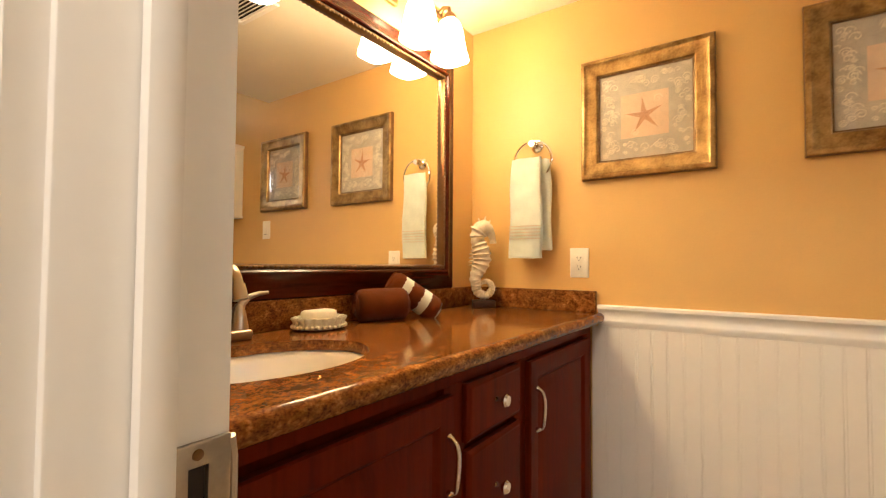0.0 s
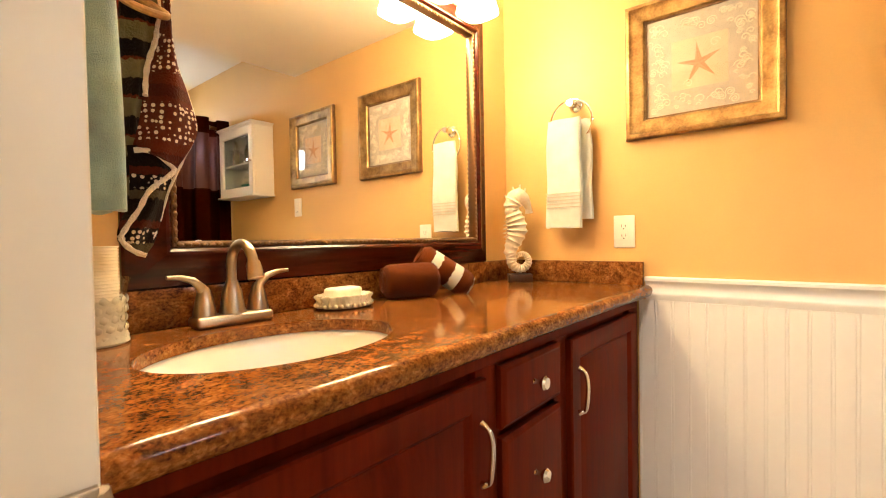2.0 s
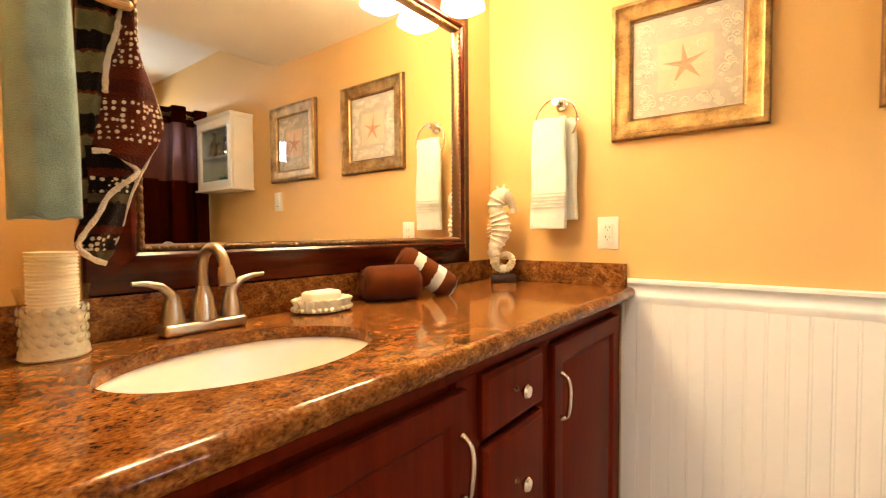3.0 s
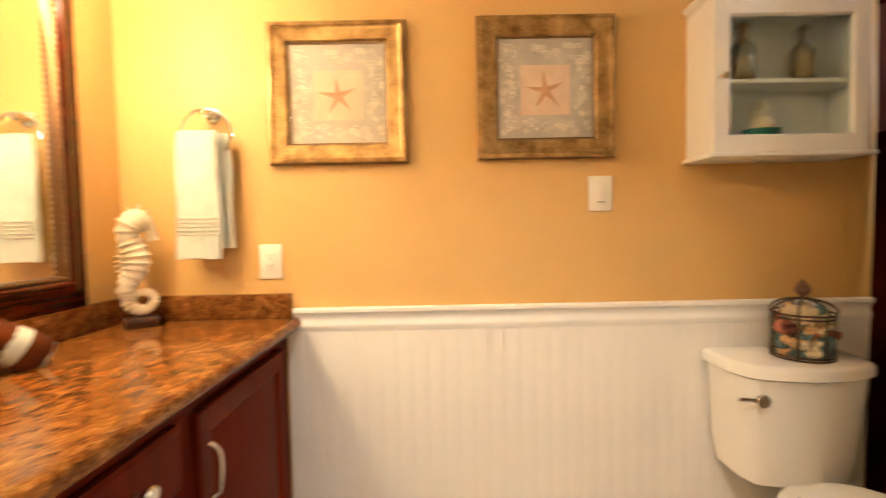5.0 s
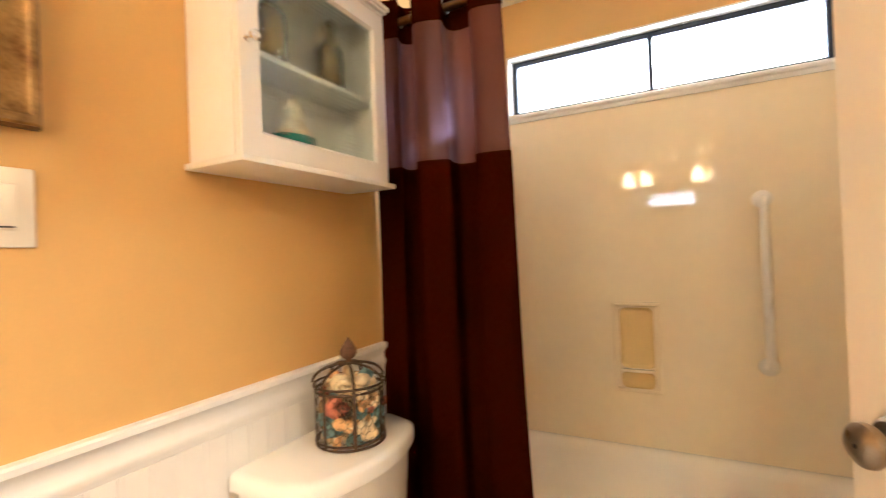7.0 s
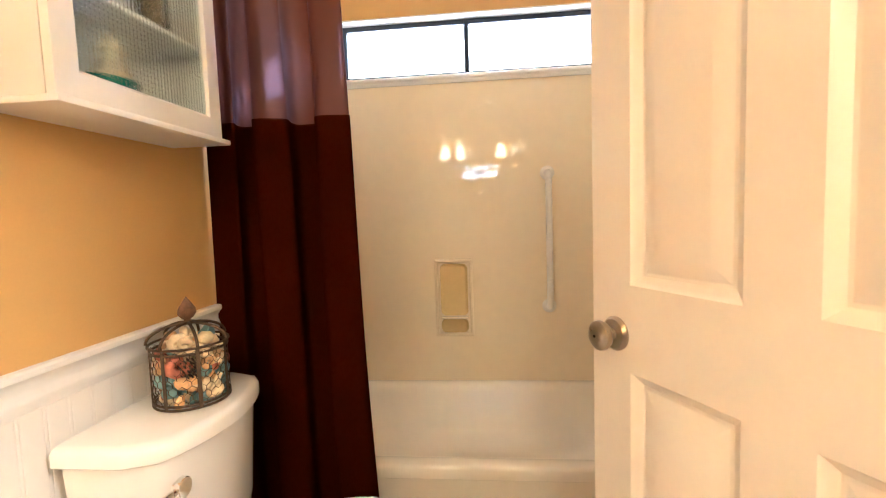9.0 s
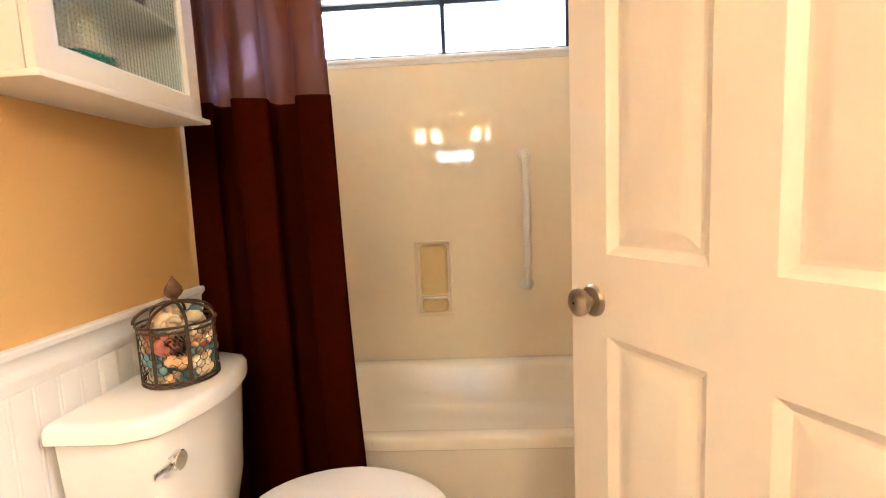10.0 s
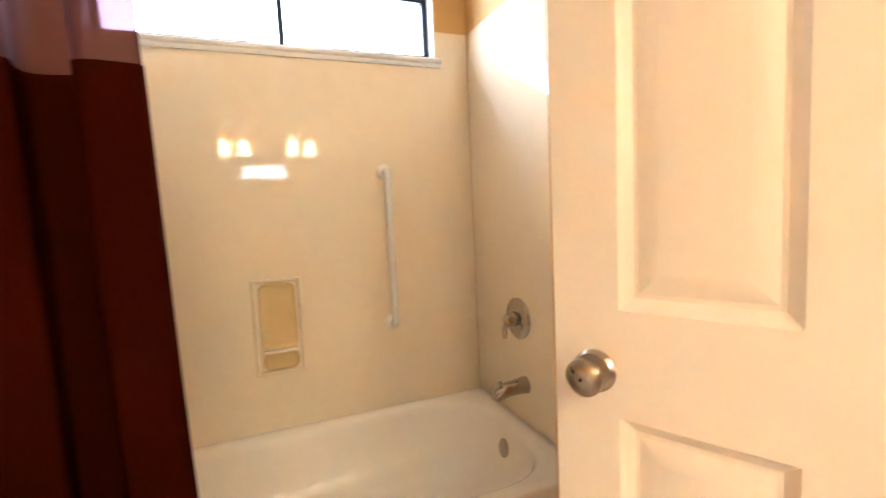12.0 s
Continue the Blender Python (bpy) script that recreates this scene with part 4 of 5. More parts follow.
sink = thing("sink", (SX, SY_, 0.72), "white oval undermount ceramic sink", "sink")
prof = [(1.03, ZC - 0.0245), (1.0, ZC - 0.026), (0.97, ZC - 0.04), (0.90, ZC - 0.09), (0.75, ZC - 0.13), (0.5, ZC - 0.152), (0.16, ZC - 0.160)]
bm = B()
lathe(bm, [(r, z) for r, z in prof], 56, Matrix.Translation((SX, SY_, 0)), sx=SA + 0.004, sy=SB + 0.004, caps=False)
part("bowl", bm, CERAMIC, sink, smooth=60)
part("drain", lathe(B(), [(0.030, 0), (0.030, 0.003), (0.020, 0.005), (0.008, 0.002)], 24, Matrix.Translation((SX, SY_, ZC - 0.162))), CHROME, sink, "chrome drain")

# faucet
FX, FY = 0.100, -1.208
faucet = thing("faucet", (FX, FY, ZC), "brushed nickel two-handle arched bathroom faucet", "faucet")
part("base_plate", box(B(), FX - 0.026, FX + 0.026, FY - 0.080, FY + 0.080, ZC + 0.0005, ZC + 0.024, 0.008, 3), NICKEL, faucet)
neck = lathe(B(), [(0.026, 0.024), (0.024, 0.035), (0.019, 0.070), (0.013, 0.085), (0.0125, 0.09)], 24, Matrix.Translation((FX, FY, ZC)))
part("spout_base", neck, NICKEL, faucet)
arc = [(FX, FY, ZC + 0.085), (FX, FY, ZC + 0.118)]
arc += [(FX + 0.042 * (1 - math.cos(a)), FY + 0.002 * (1 - math.cos(a)), ZC + 0.122 + 0.046 * math.sin(a)) for a in [radians(12 * k) for k in range(1, 15)]]
sp = part("spout", tube(B(), arc, 0.0100, 16), NICKEL, faucet)
e = Vector(arc[-1])
dirn = (Vector(arc[-1]) - Vector(arc[-2])).normalized()
part("aerator", tube(B(), [e, e + dirn * 0.012, e + dirn * 0.034], [0.0125, 0.0145, 0.0155], 18), NICKEL, sp)
for s in (-1, 1):
    hy_ = FY + s * 0.056
    h = part("handle_base", lathe(B(), [(0.022, 0.024), (0.021, 0.032), (0.017, 0.055), (0.012, 0.075), (0.008, 0.082)], 22, Matrix.Translation((FX, hy_, ZC))), NICKEL, faucet)
    pts = [(FX, hy_, ZC + 0.060), (FX + 0.001, hy_ + s * 0.006, ZC + 0.082), (FX + 0.003, hy_ + s * 0.022, ZC + 0.097), (FX + 0.006, hy_ + s * 0.045, ZC + 0.104), (FX + 0.008, hy_ + s * 0.070, ZC + 0.106)]
    part("lever", tube(B(), pts, [0.012, 0.0095, 0.0072, 0.0055, 0.0040], 14), NICKEL, h)

# ---- mirror ----
MY0, MY1, MZ0, MZ1 = -1.385, -0.176, 0.972, 1.906
mir = thing("wall_mirror", (XM, -0.79, MZ0), "large framed mirror over the vanity, dark mahogany and beaded gilt", "mirror")
mpl = lambda u, v, p: Vector((XM + p, u, v))
part("frame", ring_frame(B(), [(0, 0.001), (0, 0.010), (0.004, 0.016), (0.012, 0.018), (0.030, 0.022), (0.060, 0.034), (0.068, 0.040), (0.074, 0.040), (0.080, 0.034), (0.080, 0.001)], mpl, MY0, MY1, MZ0, MZ1), CHERRY_DARK, mir, smooth=25)
part("inner_moulding", ring_frame(B(), [(0.080, 0.002), (0.080, 0.030), (0.083, 0.033), (0.091, 0.030), (0.095, 0.020), (0.095, 0.002)], mpl, MY0, MY1, MZ0, MZ1), BRONZE, mir, "gilt beaded inner moulding")
bead = B()
bmesh.ops.create_icosphere(bead, subdivisions=1, radius=0.0052)
for v in bead.verts:
    v.co = Vector((v.co.x * 0.8, v.co.y * 1.5, v.co.z))
bead_h = mesh_of("bead", bead, GOLDEDGE, 80)
bead = B()
bmesh.ops.create_icosphere(bead, subdivisions=1, radius=0.0052)
for v in bead.verts:
    v.co = Vector((v.co.x * 0.8, v.co.y, v.co.z * 1.5))
bead_v = mesh_of("bead", bead, GOLDEDGE, 80)
I = 0.0875
ny, nz = 66, 44
inner = [o for o in mir.children if o.name.startswith("inner")][0]
for k in range(ny):
    y = MY0 + I + (MY1 - MY0 - 2 * I) * (k + 0.5) / ny
    for z in (MZ0 + I, MZ1 - I):
        piece("bead", bead_h, inner, (XM + 0.032, y, z))
for k in range(nz):
    z = MZ0 + I + (MZ1 - MZ0 - 2 * I) * (k + 0.5) / nz
    for y in (MY0 + I, MY1 - I):
        piece("bead", bead_v, inner, (XM + 0.032, y, z))
part("glass", box(B(), XM + 0.003, 0.040, MY0 + 0.094, MY1 - 0.094, MZ0 + 0.094, MZ1 - 0.094), MIRROR, mir, "silvered mirror glass")

# ---- vanity light ----
lamp = thing("vanity_light", (XM, -0.78, 2.0), "four-lamp vanity light with frosted flared glass shades, lit", "wall lamp")
LZ = 2.026
part("back_plate", box(B(), XM + 0.001, XM + 0.022, -1.02, -0.54, LZ - 0.045, LZ + 0.045, 0.008, 3), BRONZE, lamp)
part("bar", tube(B(), [(XM + 0.060, -1.215, LZ), (XM + 0.060, -0.78, LZ + 0.012), (XM + 0.060, -0.340, LZ)], 0.011, 14), BRONZE, lamp)
part("stem", tube(B(), [(XM + 0.02, -0.78, LZ + 0.012), (XM + 0.060, -0.78, LZ + 0.012)], 0.016, 14), BRONZE, lamp)
for y in (-0.355, -0.535, -1.020, -1.200):
    arm = part("arm", tube(B(), [(XM + 0.060, y, LZ), (XM + 0.085, y, LZ + 0.018), (XM + 0.110, y, LZ + 0.010), (0.140, y, LZ - 0.025)], 0.008, 12), BRONZE, lamp)
    part("socket", lathe(B(), [(0.014, 0.0), (0.024, -0.012), (0.026, -0.036), (0.022, -0.038)], 22, Matrix.Translation((0.140, y, LZ - 0.012))), BRONZE, arm)
    bm = B()
    prof = [(0.026, -0.040), (0.034, -0.048), (0.043, -0.075), (0.050, -0.120), (0.055, -0.150), (0.061, -0.172), (0.065, -0.190), (0.0625, -0.191), (0.057, -0.170), (0.050, -0.145), (0.044, -0.120), (0.036, -0.075), (0.024, -0.046)]
    rings = []
    for r, z in prof:
        ring = []
        for k in range(32):
            a = 2 * math.pi * k / 32
            q = r / max(abs(math.cos(a)) ** 3.2 + abs(math.sin(a)) ** 3.2, 1e-6) ** (1 / 3.2)
            ring.append((0.140 + q * math.cos(a), y + q * math.sin(a), LZ + z))
        rings.append(ring)
    part("shade", loft(bm, rings, False, False), SHADE, lamp, "frosted white glass shade, lit", smooth=60)

# ---- wall fittings on the picture wall ----
def spiral(cx, cz, r, turns, flip=1):
    return [(cx + flip * r * (1 - k / 22) * math.cos(turns * 2 * math.pi * k / 22), cz + r * (1 - k / 22) * math.sin(turns * 2 * math.pi * k / 22)) for k in range(20)]


def picture(x0, x1, z0, z1):
    t = thing("framed_picture", ((x0 + x1) / 2, 0, z0), "square starfish print in a wide antique gold frame under glass", "picture", "framed prints on the gold wall")
    pp = lambda u, v, p: Vector((u, -p, v))
    part("frame", ring_frame(B(), [(0, 0.001), (0, 0.024), (0.003, 0.028), (0.014, 0.030), (0.020, 0.026), (0.030, 0.023), (0.052, 0.020), (0.058, 0.018), (0.062, 0.012), (0.062, 0.001)], pp, x0, x1, z0, z1), GOLDFRAME, t, smooth=25)
    part("outer_edge", ring_frame(B(), [(-0.002, 0.001), (-0.002, 0.016), (0.0, 0.022), (0.0, 0.001)], pp, x0, x1, z0, z1), GOLDEDGE, t, "dark gilt outer edge")
    part("inner_lip", ring_frame(B(), [(0.062, 0.001), (0.062, 0.010), (0.067, 0.008), (0.067, 0.001)], pp, x0, x1, z0, z1), GOLDEDGE, t)
    pr = part("print", box(B(), x0 + 0.06, x1 - 0.06, -0.0035, -0.001, z0 + 0.06, z1 - 0.06), PRINT, t, "grey print with pale shell scrolls")
    cx, cz = (x0 + x1) / 2, (z0 + z1) / 2
    part("centre_square", box(B(), cx - 0.080, cx + 0.080, -0.0043, -0.0036, cz - 0.085, cz + 0.075), PRINT_PINK, pr, "pink square with a starfish")
    bm = B()
    c = bm.verts.new((cx, -0.0062, cz - 0.008))
    pts = []
    for k in range(10):
        a = radians(90 + 36 * k + 6)
        r = 0.068 if k % 2 == 0 else 0.016
        pts.append(bm.verts.new((cx + r * math.cos(a), -0.0046, cz - 0.008 + r * math.sin(a))))
    for k in range(10):
        bm.faces.new((c, pts[k], pts[(k + 1) % 10]))
    part("starfish", bm, PRINT_STAR, pr, "red-brown starfish", smooth=5)
    bm = B()
    rnd = random.Random(7)
    for k in range(84):
        while True:
            u, v = rnd.uniform(-0.142, 0.142), rnd.uniform(-0.142, 0.142)
            if max(abs(u), abs(v + 0.005)) > 0.100:
                break
        sp_ = spiral(cx + u, cz + v, rnd.uniform(0.007, 0.017), rnd.choice((0.6, 1.2, 1.7, 2.2)), rnd.choice((-1, 1)))
        tube(bm, [(p[0], -0.0042, p[1]) for p in sp_], 0.0017, 4)
    tube(bm, [(p[0], -0.0050, p[1]) for p in spiral(cx + 0.045, cz + 0.045, 0.016, 1.6)], 0.0012, 4)
    tube(bm, [(p[0], -0.0050, p[1]) for p in spiral(cx - 0.03, cz - 0.068, 0.014, 1.6, -1)], 0.0012, 4)
    part("scrollwork", bm, PRINT_LIGHT, pr, "pale shell scrolls")
    g = part("glass", box(B(), x0 + 0.060, x1 - 0.060, -0.0095, -0.0075, z0 + 0.060, z1 - 0.060), PANE, t)
    g.visible_shadow = False


picture(0.528, 0.972, 1.394, 1.845)
picture(1.203, 1.645, 1.399, 1.852)


def wall_plate(x0, x1, z0, z1, name, label, cat):
    t = thing(name, ((x0 + x1) / 2, 0, z0), label, cat)
    cx, cz = (x0 + x1) / 2, (z0 + z1) / 2
    part("plate", box(B(), x0, x1, -0.006, -0.0005, z0, z1, 0.003, 2), PLASTIC, t)
    return t, cx, cz


t, cx, cz = wall_plate(0.476, 0.549, 1.021, 1.135, "outlet", "ivory wall outlet with two sockets", "outlet")
ins = part("insert", box(B(), cx - 0.0165, cx + 0.0165, -0.009, -0.006, cz - 0.033, cz + 0.033, 0.0015), PLASTIC, t)
# Socket slots are flat dark marks, their depth painted.
for dz in (0.017, -0.017):
    for dx, hh in ((-0.0065, 0.0045), (0.0065, 0.0035)):
        part("slot", box(B(), cx + dx - 0.0009, cx + dx + 0.0009, -0.0096, -0.0085, cz + dz - hh + 0.003, cz + dz + hh + 0.003), PAINTED_HOLE, ins)
    part("slot", lathe(B(), [(0.0022, 0), (0.0022, 0.001)], 10, Matrix.Translation((cx, -0.0086, cz + dz - 0.007)) @ pose(0, 0, 0, 90, 0, 0)), PAINTED_HOLE, ins)
for dz in (0.048, -0.048):
    part("screw", lathe(B(), [(0.003, 0), (0.0025, 0.001), (0.0008, 0.0012)], 10, Matrix.Translation((cx, -0.006, cz + dz)) @ pose(0, 0, 0, 90, 0, 0)), PLASTIC, t)
t, cx, cz = wall_plate(1.563, 1.641, 1.224, 1.339, "wall_switch", "ivory rocker switch plate", "switch")
part("rocker", box(B(), cx - 0.0165, cx + 0.0165, -0.0095, -0.006, cz - 0.033, cz + 0.033, 0.002), PLASTIC, t)
part("slot", box(B(), cx - 0.013, cx + 0.013, -0.0100, -0.0092, cz - 0.0375 + 0.008, cz - 0.0350 + 0.008), PAINTED_HOLE, t)

# ---- towel ring and hand towel ----
ringx, ringz = 0.338, 1.556
tr = thing("towel_ring", (ringx, 0, ringz), "chrome towel ring on a round wall post", "towel ring")
part("post", lathe(B(), [(0.027, 0), (0.027, 0.006), (0.022, 0.012), (0.013, 0.018), (0.012, 0.045), (0.016, 0.052), (0.012, 0.060)], 26, Matrix.Translation((ringx, 0, ringz)) @ pose(0, 0, 0, 90, 0, 0)), CHROME, tr)
part("ring", tube(B(), [(ringx + 0.080 * math.sin(a), -0.046, ringz - 0.068 + 0.080 * math.cos(a)) for a in [2 * math.pi * k / 40 for k in range(40)]], 0.0045, 10, True), CHROME, tr)


def hanging(bm, x0, x1, z_top, z_bot, y, depth, gather=0.0, wobble=0.004, seed=1, bottom=0.0):
    """A folded towel that hangs over a rail: a rounded slab with soft folds."""
    nz_, na = 26, 44
    rg = random.Random(seed)
    ph = [rg.uniform(0, 6.28) for _ in range(6)]
    rings = []
    for j in range(nz_ + 1):
        k = j / nz_
        z = z_top + (z_bot - z_top) * k
        wk = 1 - gather * (1 - k) ** 2.5
        hx, hy_ = (x1 - x0) / 2 * wk, depth / 2 * (0.72 + 0.28 * min(1, k * 2))
        ring = []
        for a in range(na):
            t = 2 * math.pi * a / na
            c, s = math.cos(t), math.sin(t)
            px = hx * math.copysign(abs(c) ** 0.45, c)
            py = hy_ * math.copysign(abs(s) ** 0.55, s)
            f = wobble * (math.sin(4.2 * px / max(hx, 1e-3) + ph[0] + k) + 0.6 * math.sin(9 * px / max(hx, 1e-3) + ph[1] - 2 * k)) * (0.4 + k)
            ring.append(((x0 + x1) / 2 + px + 0.003 * math.sin(9 * k + ph[2]), y + py + f, z + bottom * c * k + 0.002 * math.sin(5 * t + ph[3])))
        rings.append(ring)
    return loft(bm, rings)


ht = thing("hand_towel", (0.318, -0.05, 1.10), "pale seafoam hand towel folded through the chrome ring", "towel")
part("front_fold", hanging(B(), 0.254, 0.392, 1.492, 1.096, -0.078, 0.026, 0.10, 0.002, 3), PALETEAL, ht, smooth=80)
part("back_fold", hanging(B(), 0.292, 0.414, 1.490, 1.128, -0.040, 0.030, 0.12, 0.003, 5), PALETEAL, ht, smooth=80)
bm = B()
for k in range(5):
    z = 1.170 + 0.0125 * k
    box(bm, 0.2555, 0.3905, -0.0945, -0.088, z, z + 0.004, 0.0015)
part("woven_band", bm, CREAM_TERRY, ht, "raised woven bands")

# ---- things on the counter ----
Z1 = ZC + 0.0005
# seahorse
sea = B()
sx_, sy_ = 0.138, -0.118
# the tail's curl, then belly, neck and head, in the plane of the figure
body = []
for k in range(15):
    a = radians(150 - 25 * k)
    r = 0.021 + 0.0013 * k
    body.append((0.020 + r * math.cos(a), 0.046 + r * math.sin(a), 0.0065 + 0.0007 * k))
body += [(-0.022, 0.075, 0.019), (-0.014, 0.105, 0.022), (0.000, 0.132, 0.026), (0.006, 0.160, 0.030), (0.004, 0.188, 0.030), (-0.004, 0.214, 0.027), (-0.012, 0.238, 0.022), (-0.012, 0.262, 0.025), (0.0, 0.282, 0.030), (0.014, 0.288, 0.030), (0.030, 0.281, 0.023), (0.044, 0.264, 0.014), (0.051, 0.244, 0.010), (0.053, 0.226, 0.012)]
fine = []
for i in range(len(body) - 1):
    for j in range(4):
        f = j / 4
        fine.append(tuple(a + (b - a) * f for a, b in zip(body[i], body[i + 1])))
fine.append(body[-1])
ux, uy = 0.80, 0.60
pts = [(sx_ + ux * u, sy_ + uy * u, ZC + 0.034 + v + 0.004) for u, v, _ in fine]
rad = [r * 1.22 * (1 + (0.13 if i % 3 == 0 else -0.05) * (1 if i < 92 else 0)) for i, (_, _, r) in enumerate(fine)]
tube(sea, pts, rad, 16)
for v_, o in ((0.205, 0.030), (0.190, 0.034), (0.175, 0.036), (0.160, 0.036), (0.145, 0.034), (0.130, 0.030)):
    bx = -o
    tube(sea, [(sx_ + ux * (bx + 0.012), sy_ + uy * (bx + 0.012), ZC + 0.034 + v_), (sx_ + ux * (bx - 0.012), sy_ + uy * (bx - 0.012), ZC + 0.034 + v_ - 0.006)], [0.006, 0.002], 8)
for u, v, u2, v2 in ((0.000, 0.318, -0.010, 0.340), (0.016, 0.322, 0.020, 0.348), (0.030, 0.312, 0.040, 0.332), (-0.022, 0.296, -0.042, 0.306), (-0.024, 0.270, -0.044, 0.274)):
    tube(sea, [(sx_ + ux * u, sy_ + uy * u, ZC + 0.034 + v - 0.006), (sx_ + ux * u2, sy_ + uy * u2, ZC + 0.034 + v2 - 0.006)], [0.008, 0.0025], 8)
box(sea, -0.045, 0.045, -0.034, 0.034, 0, 0.030, 0.002, 2, Matrix.Translation((sx_ + 0.012, sy_ + 0.008, Z1)) @ pose(0, 0, 0, 0, 0, 36.9))
finish(sea, 60)
me = bpy.data.meshes.new("seahorse_figurine")
sea.to_mesh(me)
sea.free()
me.materials.append(SEAHORSE)
me.materials.append(DARKWOOD)
for p in me.polygons:
    if all(me.vertices[i].co.z < ZC + 0.032 for i in p.vertices):
        p.material_index = 1
tagged(new("seahorse_figurine", me), "whitewashed carved seahorse on a dark wooden block", "figurine")


def towel_roll(at, r, length, rz, ry, material, name, label):
    """A towel rolled up; the spiral of its layers shows at the ends."""
    t = thing(name, at, label, "towel")
    m = Matrix.Translation(at) @ pose(0, 0, 0, 0, ry, rz)
    bm = B()
    na, nl = 40, 14
    rings = []
    for j in range(nl + 1):
        f = j / nl
        edge = min(f, 1 - f) * length
        sc = math.sqrt(max(0.0, 1 - max(0, 1 - edge / (r * 0.42)) ** 2)) * 0.26 + 0.74
        x = -length / 2 + length * f
        rings.append([(x, r * sc * (1 + 0.03 * math.sin(2 * a + 5 * f)) * math.cos(a), r * sc * (1 + 0.03 * math.sin(3 * a - 4 * f)) * math.sin(a)) for a in [2 * math.pi * k / na for k in range(na)]])
    loft(bm, rings)
    for end in (-1, 1):
        sp2 = [(end * (length / 2 + 0.001), r * 0.74 * (k / 60) * math.cos(0.34 * k), r * 0.74 * (k / 60) * math.sin(0.34 * k)) for k in range(3, 61)]
        tube(bm, sp2, r * 0.085, 6)
    me_ob = part("roll", bm, material, t, smooth=70)
    me_ob.matrix_parent_inverse = Matrix.Identity(4)
    t.matrix_basis = m
    return t


towel_roll((0.128, -0.700, ZC + 0.052), 0.049, 0.160, 62, 0, BROWN_TERRY, "rolled_towel", "chocolate brown towel rolled up on the counter")
towel_roll((0.150, -0.570, ZC + 0.070), 0.042, 0.185, 52, 34, ROLLSTRIPE, "rolled_towel", "brown and seafoam striped towel roll leaning on the other")

# soap dish
sd = thing("soap_dish", (0.110, -0.925, ZC), "scalloped pearly glass soap dish", "soap dish")
bm = B()
rings = []
for r, z, sc in ((0.055, 0.0, 0.0), (0.070, 0.004, 0.02), (0.076, 0.012, 0.05), (0.072, 0.020, 0.03), (0.077, 0.030, 0.06), (0.074, 0.034, 0.06), (0.062, 0.028, 0.02), (0.045, 0.022, 0.0)):
    rings.append([(0.110 + r * (1 + sc * math.cos(18 * a)) * math.cos(a) * 0.78, -0.925 + r * (1 + sc * math.cos(18 * a)) * math.sin(a) * 1.0, Z1 + z) for a in [2 * math.pi * k / 108 for k in range(108)]])
part("dish", loft(bm, rings), BUBBLE, sd, smooth=60)
bm = B()
bead = []
for k in range(30):
    a = 2 * math.pi * k / 30
    bmesh.ops.create_icosphere(bm, subdivisions=1, radius=0.0062, matrix=Matrix.Translation((0.110 + 0.0760 * math.cos(a) * 0.78, -0.925 + 0.0760 * math.sin(a), Z1 + 0.010)))
part("beading", bm, BUBBLE, sd, smooth=80)["kind"] = "stuff"
solid("soap_bar", box(B(), -0.026, 0.026, -0.045, 0.045, 0, 0.026, 0.010, 4, Matrix.Translation((0.110, -0.928, ZC + 0.0265))), SOAP, "ivory bar of soap in the glass dish", "soap", smooth=60)

# tumbler and paper cups
cupx, cupy = 0.100, -1.440
tb = thing("tumbler", (cupx, cupy, ZC), "pearly bubbled glass tumbler beside the faucet", "tumbler")
part("body", lathe(B(), [(0.044, 0.0005), (0.047, 0.004), (0.042, 0.030), (0.041, 0.050), (0.043, 0.076), (0.040, 0.076), (0.038, 0.050), (0.038, 0.010)], 40, Matrix.Translation((cupx, cupy, ZC))), BUBBLE, tb)
bm = B()
for j in range(5):
    for k in range(16):
        a = 2 * math.pi * (k + 0.5 * (j % 2)) / 16
        rr = 0.0435 - 0.0006 * j if j < 3 else 0.0425 + 0.0008 * (j - 2)
        bmesh.ops.create_icosphere(bm, subdivisions=1, radius=0.0072, matrix=Matrix.Translation((cupx + rr * math.cos(a), cupy + rr * math.sin(a), ZC + 0.012 + 0.016 * j)) @ Matrix.Rotation(a, 4, "Z") @ Matrix.Diagonal((0.35, 1, 1, 1)))
part("bubble_relief", bm, BUBBLE, tb, smooth=80)["kind"] = "stuff"
rim = part("rim", lathe(B(), [(0.0420, 0.0765), (0.0440, 0.092), (0.0490, 0.112), (0.0480, 0.1125), (0.0430, 0.092), (0.0410, 0.0765)], 40, Matrix.Translation((cupx, cupy, ZC)), caps=False), PANE, tb, "clear flared glass rim")
rim.visible_shadow = False
for k in range(19):
    z = ZC + 0.046 + k * 0.0056
    solid("paper_cup", lathe(B(), [(0.0280, 0.0), (0.0322, 0.0180), (0.0338, 0.0190), (0.0338, 0.0208), (0.0312, 0.0208), (0.026, 0.004)], 32, Matrix.Translation((cupx, cupy, z))), PAPERCUP, "cream paper cup in a stack in the tumbler", "paper cup", "stacked paper cups")

